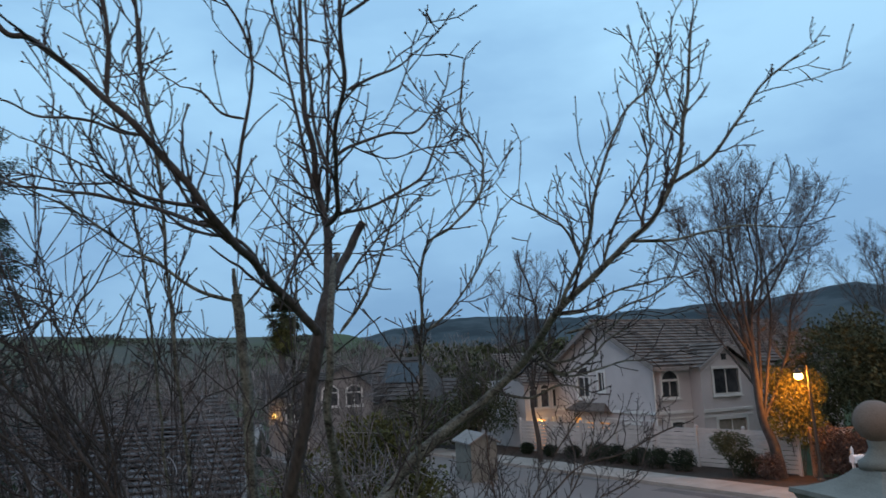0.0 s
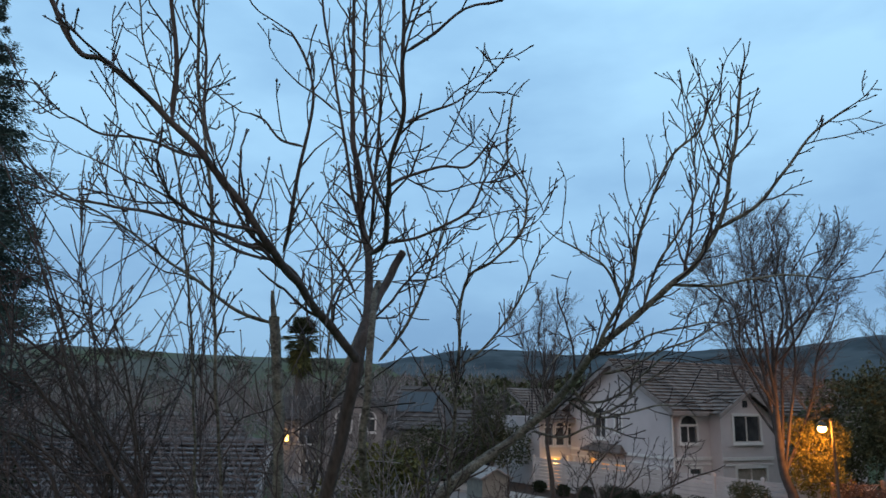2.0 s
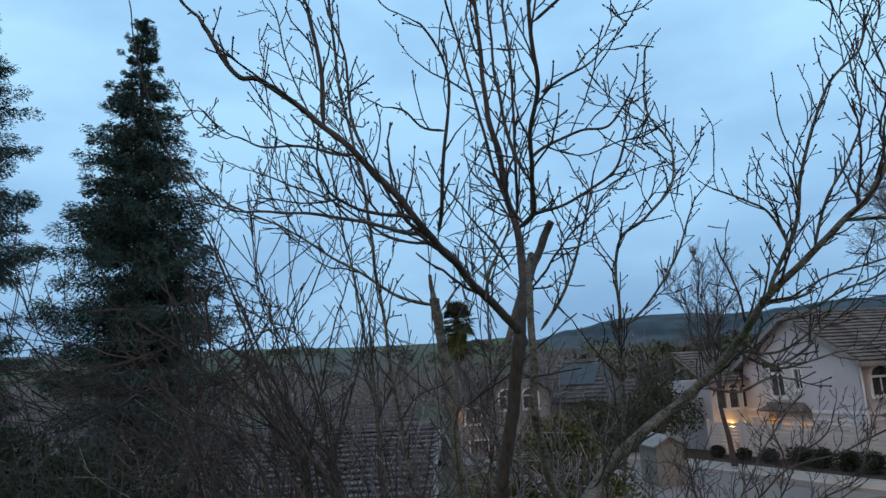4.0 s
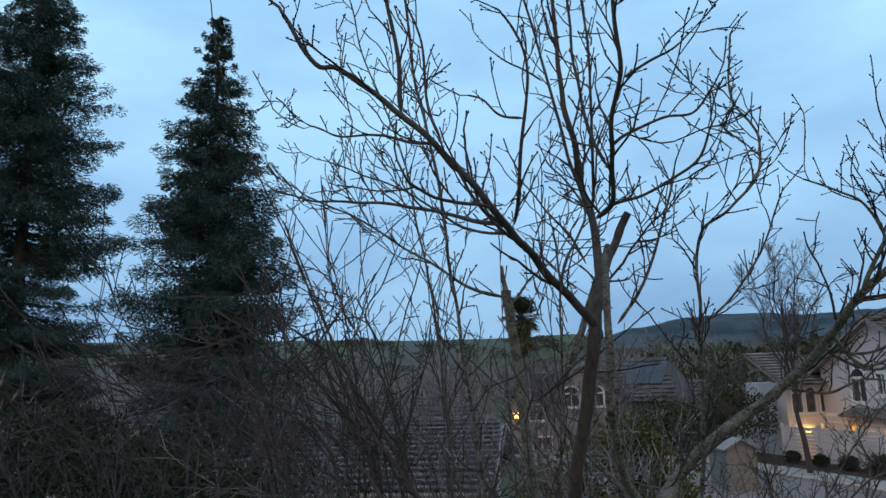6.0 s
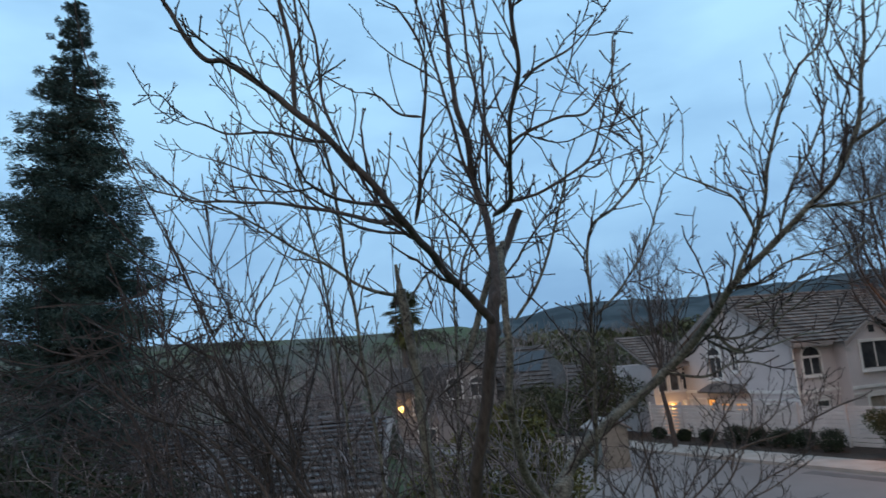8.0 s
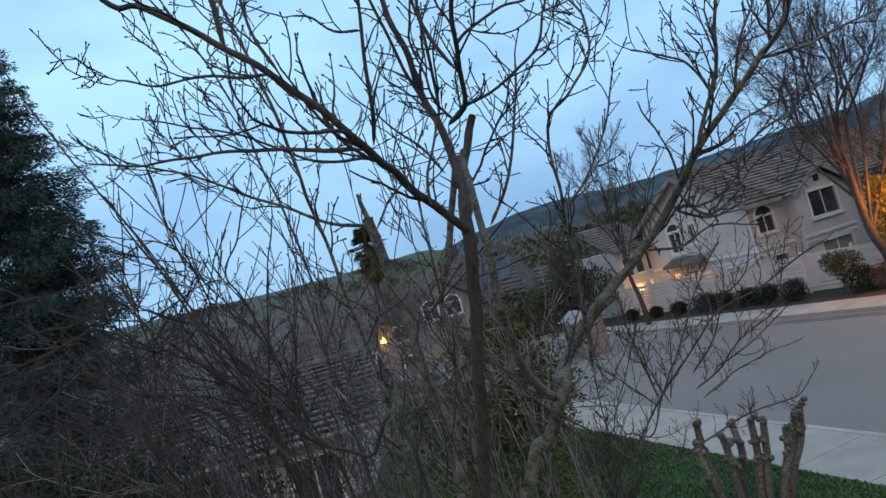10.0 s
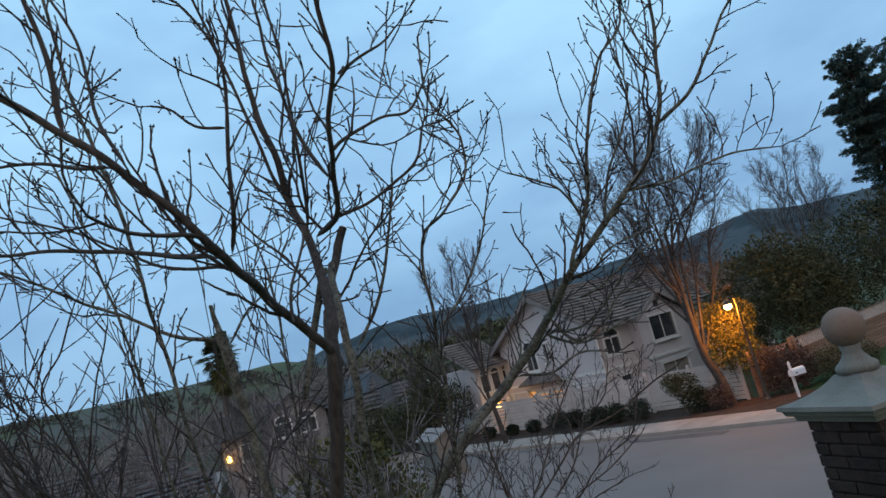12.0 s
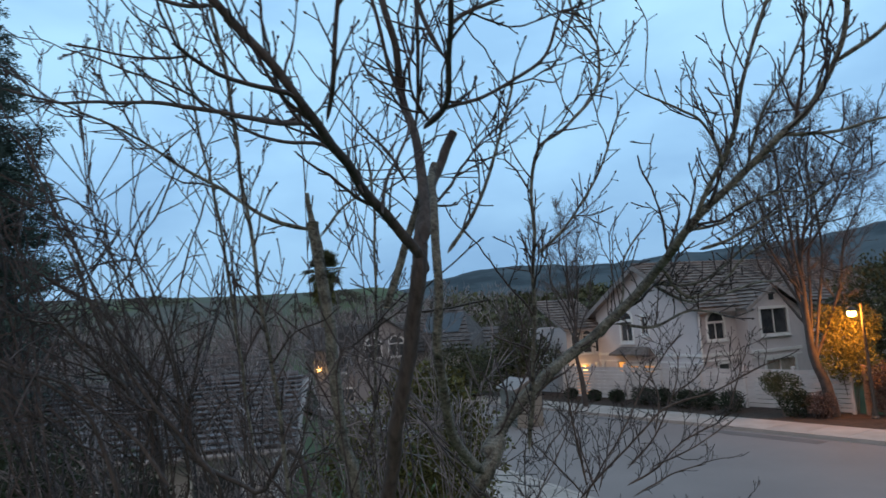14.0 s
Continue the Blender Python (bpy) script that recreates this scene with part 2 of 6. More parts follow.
# ---- mesh tools ----
class Geo:
    """Collects vertices and faces; M places local shapes in the world."""

    def __init__(self, M=None):
        self.v, self.f, self.M = [], [], M

    def add(self, verts, faces, M=None):
        k = len(self.v)
        M = M or self.M
        self.v.extend([tuple(M @ Vector(p)) for p in verts] if M else [tuple(p) for p in verts])
        self.f.extend([tuple(i + k for i in f) for f in faces])
        return self

    def box(self, lo, hi, M=None, bevel=0.0):
        x0, y0, z0 = lo
        x1, y1, z1 = hi
        if not bevel:
            return self.add([(x0, y0, z0), (x1, y0, z0), (x1, y1, z0), (x0, y1, z0), (x0, y0, z1), (x1, y0, z1), (x1, y1, z1), (x0, y1, z1)],
                            [(0, 3, 2, 1), (4, 5, 6, 7), (0, 1, 5, 4), (1, 2, 6, 5), (2, 3, 7, 6), (3, 0, 4, 7)], M)
        b = bevel
        ring = lambda x0, y0, x1, y1, z: [(x0, y0, z), (x1, y0, z), (x1, y1, z), (x0, y1, z)]
        vs = ring(x0 + b, y0 + b, x1 - b, y1 - b, z0) + ring(x0, y0, x1, y1, z0 + b) + ring(x0, y0, x1, y1, z1 - b) + ring(x0 + b, y0 + b, x1 - b, y1 - b, z1)
        fs = [(3, 2, 1, 0), (12, 13, 14, 15)]
        for r in range(3):
            for i in range(4):
                j = (i + 1) % 4
                fs.append((4 * r + i, 4 * r + j, 4 * r + 4 + j, 4 * r + 4 + i))
        return self.add(vs, fs, M)

    def prism(self, outline, thick, M=None):
        """An outline in local x, z, extruded along y by thick."""
        n = len(outline)
        vs = [(x, 0, z) for x, z in outline] + [(x, thick, z) for x, z in outline]
        fs = [tuple(range(n)), tuple(range(2 * n - 1, n - 1, -1))]
        fs += [(i, i + n, (i + 1) % n + n, (i + 1) % n) for i in range(n)]
        return self.add(vs, fs, M)

    def lathe(self, profile, sides, M=None, turn=0.0):
        vs, fs = [], []
        for r, z in profile:
            vs += [(r * math.cos(turn + 2 * math.pi * i / sides), r * math.sin(turn + 2 * math.pi * i / sides), z) for i in range(sides)]
        for k in range(len(profile) - 1):
            for i in range(sides):
                j = (i + 1) % sides
                fs.append((k * sides + i, k * sides + j, (k + 1) * sides + j, (k + 1) * sides + i))
        fs.append(tuple(range(sides - 1, -1, -1)))
        fs.append(tuple(range((len(profile) - 1) * sides, len(profile) * sides)))
        return self.add(vs, fs, M)

    def tube(self, pts, radii, sides=6, cap=True):
        pts = [Vector(p) for p in pts]
        k0 = len(self.v)
        up = Vector((0.31, 0.17, 0.93))
        last = len(pts) - 1
        for i, p in enumerate(pts):
            d = (pts[min(i + 1, last)] - pts[max(i - 1, 0)])
            d = d.normalized() if d.length > 1e-9 else Vector((0, 0, 1))
            a = d.cross(up)
            a = a.normalized() if a.length > 1e-4 else Vector((1, 0, 0))
            b = d.cross(a)
            for s in range(sides):
                w = 2 * math.pi * s / sides
                self.v.append(tuple(p + (a * math.cos(w) + b * math.sin(w)) * radii[i]))
        for i in range(last):
            for s in range(sides):
                t = (s + 1) % sides
                self.f.append((k0 + i * sides + s, k0 + (i + 1) * sides + s, k0 + (i + 1) * sides + t, k0 + i * sides + t))
        if cap:
            self.f.append(tuple(k0 + last * sides + s for s in range(sides)))
            self.f.append(tuple(k0 + s for s in range(sides - 1, -1, -1)))
        return self


def link_mesh(name, geo, mat, smooth=False):
    me = bpy.data.meshes.new(name)
    me.from_pydata(geo.v, [], geo.f)
    me.materials.append(mat)
    if name == "wall":
        bm = bmesh.new()
        bm.from_mesh(me)
        bmesh.ops.remove_doubles(bm, verts=bm.verts, dist=0.0005)
        bm.to_mesh(me)
        bm.free()
    if smooth:
        me.polygons.foreach_set("use_smooth", [True] * len(me.polygons))
    me.update()
    return new(name, me)


def thing(name, place, label, category, group=""):
    ob = new(name)
    ob.empty_display_size = 0.2
    ob.location = place
    return tagged(ob, label, category, group)


def base_of(ob):
    """The world matrix of an empty that was just placed; meshes lie at the origin."""
    return Matrix.Translation(ob.location) if ob.type == "EMPTY" else Matrix()


def part(name, geo, mat, parent, label="", smooth=False, kind=""):
    ob = link_mesh(name, geo, mat, smooth)
    ob.parent = parent
    ob.matrix_parent_inverse = base_of(parent).inverted()
    return tagged(ob, label, kind=kind)


def whole(name, geo, mat, label, category="", group="", kind="", smooth=False):
    return tagged(link_mesh(name, geo, mat, smooth), label, category, group, kind)


def spline(pts, per=6):
    """A smooth line through the points."""
    P = [Vector(p) for p in pts]
    P = [P[0] * 2 - P[1]] + P + [P[-1] * 2 - P[-2]]
    out = []
    for i in range(1, len(P) - 2):
        a, b, c, d = P[i - 1], P[i], P[i + 1], P[i + 2]
        for k in range(per):
            t = k / per
            out.append(0.5 * ((2 * b) + (c - a) * t + (2 * a - 5 * b + 4 * c - d) * t * t + (3 * b - a - 3 * c + d) * t ** 3))
    out.append(P[-2])
    return out


def leaf_mesh(name, centres, directions, length, width, mat, rng, parent=None, label="", category="", kind="stuff", group=""):
    """Many small folded leaves, each two triangles, at the centres."""
    n = len(centres)
    C = np.asarray(centres, float)
    D = np.asarray(directions, float)
    D = D / np.maximum(np.linalg.norm(D, axis=1, keepdims=True), 1e-6)
    S = rng.normal(size=(n, 3))
    S = np.cross(D, S)
    S /= np.maximum(np.linalg.norm(S, axis=1, keepdims=True), 1e-6)
    L = (length * rng.uniform(0.6, 1.4, n))[:, None]
    W = (width * rng.uniform(0.6, 1.4, n))[:, None]
    N = np.cross(D, S)
    V = np.stack([C - D * L * 0.5, C + S * W * 0.5 + N * W * 0.2, C + D * L * 0.5, C - S * W * 0.5 + N * W * 0.2], axis=1).reshape(-1, 3)
    me = bpy.data.meshes.new(name)
    idx = np.arange(n) * 4
    F = np.concatenate([np.stack([idx, idx + 1, idx + 2], 1), np.stack([idx, idx + 2, idx + 3], 1)])
    me.from_pydata(V.tolist(), [], F.tolist())
    me.materials.append(mat)
    ob = new(name, me)
    if parent:
        ob.parent = parent
        ob.matrix_parent_inverse = base_of(parent).inverted()
        return tagged(ob, label, kind=kind)
    return tagged(ob, label, category, group, kind)


def lobes(rng, lobe_list, count, shell=0.35):
    """Points and outward directions through uneven lobes (x, y, z, rx, ry, rz)."""
    vol = np.array([l[3] * l[4] * l[5] for l in lobe_list]) ** 0.67
    pick = rng.choice(len(lobe_list), count, p=vol / vol.sum())
    A = np.array(lobe_list)[pick]
    d = rng.normal(size=(count, 3))
    d /= np.linalg.norm(d, axis=1, keepdims=True)
    r = 1 - shell * rng.random(count) ** 1.5
    bump = 1 + 0.18 * np.sin(7 * d[:, 0] + 3 * d[:, 2] + pick) * np.cos(6 * d[:, 1] - 2 * pick)
    P = A[:, :3] + d * A[:, 3:] * (r * bump)[:, None]
    return P, d + rng.normal(size=(count, 3)) * 0.7


# ---- ground and hills: one sheet out to the horizon ----
def smooth_step(a, b, x):
    t = min(1.0, max(0.0, (x - a) / (b - a)))
    return t * t * (3 - 2 * t)


# The skyline of the wooded mountains: bearing and height above the eye, both in degrees
SKYLINE = [(-40, 1.6), (-12, 1.8), (-6.6, 2.75), (-3.9, 3.45), (-0.2, 3.95), (5, 4.0), (9, 3.65), (16, 3.9), (22, 4.1), (27, 4.45), (30, 4.9), (33.5, 4.2), (40, 3.9), (60, 3.0)]


def skyline(w):
    for (a, h), (b, k) in zip(SKYLINE, SKYLINE[1:]):
        if a <= w < b:
            return h + (k - h) * smooth_step(a, b, w)
    return 2.0


def ground_height(x, y):
    r = math.hypot(x, y)
    w = math.degrees(math.atan2(x, y))
    z = -0.06
    z -= 1.6 * smooth_step(0, 30, -x) * smooth_step(4, 30, y + 6)
    if r > 90:
        n = noise.noise(Vector((x * 0.004, y * 0.004, 0)))
        n2 = noise.noise(Vector((x * 0.015, y * 0.015, 5)))
        grassy = 24.6 + 1.6 * n + 0.8 * n2 + 1.8 * smooth_step(-20, -30, w)
        grassy *= 1 - 0.97 * min(1.0, max(0.0, (w + 8.6) / 8.6)) ** 1.5
        z += grassy * smooth_step(130, 335, r) * (1 - smooth_step(360, 470, r) * 0.6)
        far = 4.9 + 900 * math.tan(math.radians(skyline(w))) - 0.4 * max(0.0, grassy) + 1.7
        far += 3.0 * noise.noise(Vector((w * 0.22, 3, 0))) + 2.0 * noise.noise(Vector((w * 0.9, 9, 0)))
        z += far * smooth_step(480, 900, r)
    return z


def build_ground():
    geo = Geo()
    rings = [0.0] + [4 * 1.085 ** k for k in range(0, 82)]
    sectors = 540
    for r in rings:
        for i in range(sectors):
            a = 2 * math.pi * i / sectors
            x, y = r * math.sin(a), r * math.cos(a)
            geo.v.append((x, y, ground_height(x, y)))
    for k in range(len(rings) - 1):
        for i in range(sectors):
            j = (i + 1) % sectors
            geo.f.append((k * sectors + i, k * sectors + j, (k + 1) * sectors + j, (k + 1) * sectors + i))
    whole("ground", geo, HILL, "dark green valley floor and grassy hills under haze-tinted wooded mountains", "ground", kind="structure", smooth=True)


build_ground()

# Street lines: a point and a direction of each kerb, away from the viewer.
NEAR, NEAR_D = Vector((4.45, 15.65, 0)), Vector((-0.455, 0.890, 0)).normalized()
FAR, FAR_D = Vector((10.75, 27.35, 0)), Vector((-0.575, 0.818, 0)).normalized()
FAR_N = Vector((0.818, 0.575, 0)).normalized()
NEAR_N = Vector((-0.890, -0.455, 0)).normalized()


def strip(name, a, b, c, d, z0, z1, mat, label, category):
    """A slab with the four corners, in turn."""
    geo = Geo()
    geo.add([(p.x, p.y, z) for z in (z0, z1) for p in (a, b, c, d)],
            [(3, 2, 1, 0), (4, 5, 6, 7), (0, 1, 5, 4), (1, 2, 6, 5), (2, 3, 7, 6), (3, 0, 4, 7)])
    return whole(name, geo, mat, label, category, kind="structure")


def kerbside(P, D, N, s, off):
    return P + D * s + N * off


n0, n1 = kerbside(NEAR, NEAR_D, NEAR_N, -40, 0), kerbside(NEAR, NEAR_D, NEAR_N, 48, 0)
f0, f1 = kerbside(FAR, FAR_D, FAR_N, -40, 0), kerbside(FAR, FAR_D, FAR_N, 40, 0)
strip("road", n0, f0, f1, n1, -0.4, -0.004, ASPHALT, "grey asphalt residential street, dry and smooth", "road")


def walkway(name, P, D, N, s0, s1, width, label):
    """A kerb with its sidewalk of separate concrete slabs."""
    geo = Geo()
    M = Matrix.Translation(P) @ Matrix((D, N, (0, 0, 1))).transposed().to_4x4()
    geo.box((s0, 0.0, -0.4), (s1, 0.16, 0.13), M)
    walk_ob = whole(name, geo, CONCRETE, label, "pavement", kind="structure")
    s = s0
    while s < s1:
        slab = Geo(M).box((s + 0.008, 0.168, -0.3), (s + 1.52 - 0.008, width, 0.125 + random.uniform(-0.004, 0.004)), bevel=0.008)
        part("paving_slab", slab, CONCRETE, walk_ob)
        s += 1.52
    return walk_ob


walkway("pavement", FAR, FAR_D, FAR_N, -14, 22, 2.1, "pale concrete sidewalk and kerb along a planting bed")
walkway("pavement", NEAR, NEAR_D, NEAR_N, -9, 12, 2.0, "pale concrete sidewalk beside the lawn")

# Planting bed between sidewalk and fence, and the lawn on the near side.
strip("planting_bed", kerbside(FAR, FAR_D, FAR_N, -14, 2.1), kerbside(FAR, FAR_D, FAR_N, 24, 2.1), kerbside(FAR, FAR_D, FAR_N, 24, 5.4),
      kerbside(FAR, FAR_D, FAR_N, -14, 5.4), -0.4, 0.12, SOIL, "brown bark mulch bed under hedges and trees", "planting bed")


def build_lawn():
    rng = np.random.default_rng(5)
    geo = Geo()
    n = 26
    for i in range(n + 1):
        for j in range(n + 1):
            s, o = -30 + 44 * i / n, 2.0 + 22 * j / n
            p = kerbside(NEAR, NEAR_D, NEAR_N, s, o)
            geo.v.append((p.x, p.y, 0.10 + 0.10 * smooth_step(0, 4, o - 2) + 0.03 * noise.noise(Vector((p.x * 0.5, p.y * 0.5, 0)))))
    for i in range(n):
        for j in range(n):
            k = i * (n + 1) + j
            geo.f.append((k, k + n + 1, k + n + 2, k + 1))
    whole("lawn", geo, GRASS, "trimmed green front lawn beside the sidewalk", "lawn", kind="structure", smooth=True)
    count = 42000
    s, o = rng.uniform(-4, 8, count), rng.uniform(2.02, 8, count)
    D, N = np.array(NEAR_D), np.array(NEAR_N)
    P = np.array(NEAR) + s[:, None] * D + o[:, None] * N
    P[:, 2] = 0.14 + 0.10 * np.clip((o - 2) / 4, 0, 1)
    leaf_mesh("grass", P, rng.normal(size=(count, 3)) * 0.35 + np.array((0, 0, 1)), 0.075, 0.022, GRASS, rng, None, "short green lawn blades", "grass")


build_lawn()

# A darker strip in the asphalt with uneven long edges
def dark_road_strip(s0, s1, o0, o1):
    g = Geo()
    n = 14
    M = Matrix.Translation(FAR) @ Matrix((FAR_D, FAR_N, (0, 0, 1))).transposed().to_4x4()
    rim = [(s0 + (s1 - s0) * i / n, o0 + 0.10 * noise.noise(Vector((i * 0.7, s0, 0)))) for i in range(n + 1)]
    rim += [(s1 - (s1 - s0) * i / n, o1 + 0.10 * noise.noise(Vector((i * 0.7, s0, 7)))) for i in range(n + 1)]
    k = len(rim)
    g.add([(x, y, 0.0005) for x, y in rim] + [(x, y, -0.02) for x, y in rim], [tuple(range(k))] + [(i, i + k, (i + 1) % k + k, (i + 1) % k) for i in range(k)], M)
    whole("dark_road_strip", g, ASPHALT_DARK, "darker strip of asphalt along the kerb", "road", kind="structure")


dark_road_strip(-1.5, 3.2, -0.95, -0.35)
dark_road_strip(6.0, 9.5, -0.7, -0.3)


# ---- houses ----
def wall_slab(geo, x0, x1, z0, z1, thick, holes, M):
    """A wall along local x, outside at -y, with rectangular openings (xa, za, xb, zb) through it."""
    xs = sorted({x0, x1, *[h[0] for h in holes], *[h[2] for h in holes]})
    zs = sorted({z0, z1, *[h[1] for h in holes], *[h[3] for h in holes]})
    for a, b in zip(xs, xs[1:]):
        for c, d in zip(zs, zs[1:]):
            mx, mz = (a + b) / 2, (c + d) / 2
            if not any(h[0] < mx < h[2] and h[1] < mz < h[3] for h in holes):
                geo.box((a, 0, c), (b, thick, d), M)


def window(parent, M, hole, mat=None, bars=1, cross=0, arch=False, border=0.11):
    """A window in an opening: casing, sill, glass panes and bars."""
    xa, za, xb, zb = hole
    g = Geo(M)
    b = border
    g.box((xa - b, -0.05, za - b), (xa, 0.06, zb + b)).box((xb, -0.05, za - b), (xb + b, 0.06, zb + b))
    g.box((xa, -0.05, zb), (xb, 0.06, zb + b)).box((xa, -0.05, za - b), (xb, 0.06, za))
    if arch:
        r = (xb - xa) / 2
        outer = [(xa + r + (r + b) * math.cos(math.pi * k / 10), zb + b + (r * 0.8 + b) * math.sin(math.pi * k / 10)) for k in range(11)]
        inner = [(xa + r + (r - 0.01) * math.cos(math.pi * k / 10), zb + b + (r * 0.8 - 0.01) * math.sin(math.pi * k / 10)) for k in range(10, -1, -1)]
        g.prism(outer + inner, 0.05, M @ Matrix.Translation((0, -0.05, 0)))
    win = part("window", g, TRIM, parent, "white-framed house window")
    part("window_sill", Geo(M).box((xa - b - 0.04, -0.12, za - b - 0.05), (xb + b + 0.04, -0.051, za - b + 0.01)), TRIM, win)
    for k in range(bars + 1):
        pa, pb = xa + (xb - xa) * k / (bars + 1), xa + (xb - xa) * (k + 1) / (bars + 1)
        part("pane", Geo(M).box((pa + 0.025, 0.05, za + 0.02), (pb - 0.025, 0.07, zb - 0.02)), mat or GLASS, win)
        if k:
            part("bar", Geo(M).box((pa - 0.024, 0.0, za), (pa + 0.024, 0.048, zb)), TRIM, win)
    for k in range(cross):
        zc = za + (zb - za) * (k + 1) / (cross + 1)
        part("bar", Geo(M).box((xa, 0.004, zc - 0.025), (xb, 0.046, zc + 0.025)), TRIM, win)
    if arch:
        part("pane", Geo().prism([(x, z) for x, z in inner], 0.02, M @ Matrix.Translation((0, -0.03, 0))), mat or GLASS, win)
    return win


def tile_roof(parent, origin, along, up, width, rows, mat, tile=0.33, name="tile_course", rake=None, seed=1, step=0.085):
    """Overlapping courses of tiles from the eave upwards; each course is one part. rake gives a course's start and end."""
    rng = random.Random(seed)
    along, up = Vector(along).normalized(), Vector(up)
    rise = up.normalized()
    out = along.cross(rise).normalized()
    if out.z < 0:
        out = -out
    length = up.length / rows
    for k in range(rows):
        a, b = rake(k / rows) if rake else (0, width)
        g = Geo()
        s = a + rng.uniform(-tile, 0)
        while s < b:
            c0, c1 = max(a, s), min(b, s + tile - 0.003)
            if c1 - c0 > 0.02:
                lift = step + rng.uniform(-0.006, 0.007)
                p = Vector(origin) + rise * (length * k + rng.uniform(-0.015, 0.01))
                q = Vector(origin) + rise * (length * (k + 1) + 0.05)
                vs = []
                for base, h0, h1 in ((p, lift - 0.045, lift), (q, -0.04, 0.004)):
                    for s_ in (c0, c1):
                        vs += [base + along * s_ + out * h0, base + along * s_ + out * h1]
                g.add(vs, [(0, 2, 3, 1), (1, 3, 7, 5), (4, 5, 7, 6), (0, 1, 5, 4), (2, 6, 7, 3), (0, 4, 6, 2)])
            s += tile
        part(name, g, mat, parent)


def frame_at(corner, right):
    """Local x along right, y away, z up."""
    r = Vector((right[0], right[1], 0)).normalized()
    l = Vector((-r.y, r.x, 0))
    return Matrix.Translation(corner) @ Matrix((r, l, (0, 0, 1))).transposed().to_4x4()


def build_white_house():
    corner = Vector((11.05, 38.0, -0.45))
    H = thing("house", corner, "two-storey white stucco house with brown tiled roof behind a fence", "house")
    M = frame_at(corner, (0.891, 0.454))
    W, L, eave, ridge = 9.0, 15.0, 5.36, 7.84
    F = M  # street facade
    S = M @ Matrix.Translation((0, W, 0)) @ Matrix.Rotation(-math.pi / 2, 4, "Z")  # gable end, local x from the far corner to the near one
    front_holes = [(0.45, 3.6, 1.55, 4.42), (0.95, 1.72, 1.72, 2.28), (9.5, 3.5, 11.0, 4.7)]
    g = Geo()
    wall_slab(g, 0, L, 0, eave, 0.25, front_holes, F)
    part("wall", g, STUCCO, H)
    gable_holes = [(2.5, 3.6, 3.5, 4.72), (4.4, 3.98, 4.9, 4.98), (1.9, 1.7, 2.6, 2.35), (2.95, 1.68, 3.75, 2.12), (4.2, 1.72, 5.15, 2.16), (6.5, 1.72, 7.7, 2.15)]
    g = Geo()
    wall_slab(g, 0, W, 0, eave, 0.25, gable_holes, S)
    g.prism([(0, eave), (W, eave), (W / 2, ridge)], 0.25, S)
    part("wall", g, STUCCO, H, "white gable end wall")
    g = Geo(M)
    g.box((0.25, W - 0.25, 0), (L, W, eave)).box((L - 0.25, 0.25, 0), (L, W - 0.25, eave))
    part("wall", g, STUCCO, H)
    window(H, F, front_holes[0], bars=1, arch=True)
    window(H, F, front_holes[1], bars=0)
    window(H, F, front_holes[2], bars=1)
    window(H, S, gable_holes[0], bars=1, arch=True, border=0.16)
    window(H, S, gable_holes[1], bars=1, border=0.14)
    window(H, S, gable_holes[2], LIT, bars=0)
    window(H, S, gable_holes[3], LIT, bars=1)
    window(H, S, gable_holes[4], LIT, bars=1)
    window(H, S, gable_holes[5], bars=1)
    # belt courses at the upper floor
    part("trim", Geo(F).box((0, -0.07, 2.72), (2.48, -0.002, 2.88)).box((0, -0.05, 2.46), (2.48, -0.002, 2.54)), TRIM, H)
    part("trim", Geo(S).box((0, -0.07, 2.72), (W, -0.002, 2.88)).box((0, -0.05, 2.36), (W, -0.002, 2.44)), TRIM, H)
    # projecting bay with its own small gable
    B = M @ Matrix.Translation((2.5, -0.75, 0))
    bay_holes = [(0.95, 3.68, 2.85, 4.98), (1.0, 1.1, 3.1, 2.3)]
    g = Geo()
    wall_slab(g, 0, 3.7, 0, 5.13, 0.2, bay_holes, B)
    g.prism([(0, 5.13), (3.7, 5.13), (1.85, 6.22)], 0.2, B)
    g.box((0, 0.2, 0), (0.2, 0.748, 5.1), B).box((3.5, 0.2, 0), (3.7, 0.748, 5.1), B)
    part("wall", g, STUCCO, H, "projecting white bay with a small gable")
    window(H, B, bay_holes[0], bars=1, border=0.15)
    window(H, B, bay_holes[1], BLIND, bars=1, border=0.15)
    part("trim", Geo(B).box((0, -0.07, 2.72), (3.7, -0.002, 2.88)).box((0, -0.05, 2.46), (3.7, -0.002, 2.54)), TRIM, H)
    part("vent", Geo(B).box((1.68, -0.04, 5.45), (2.02, -0.002, 5.8)), GLASS, H, "small dark attic vent")
    # roofs
    o = 0.45
    rise = Vector((0, W / 2 + o, (ridge - eave) * (W / 2 + o) / (W / 2)))
    drop = (ridge - eave) * o / (W / 2)
    R3 = M.to_3x3()
    e0 = M @ Vector((-o, -o, eave - drop + 0.12))
    tile_roof(H, e0, R3 @ Vector((1, 0, 0)), R3 @ rise, L + 2 * o, 15, TILE, seed=3)
    b0 = M @ Vector((L + o, W + o, eave - drop + 0.12))
    tile_roof(H, b0, R3 @ Vector((-1, 0, 0)), R3 @ Vector((0, -rise.y, rise.z)), L + 2 * o, 15, TILE, seed=4)
    deck = Geo(M)
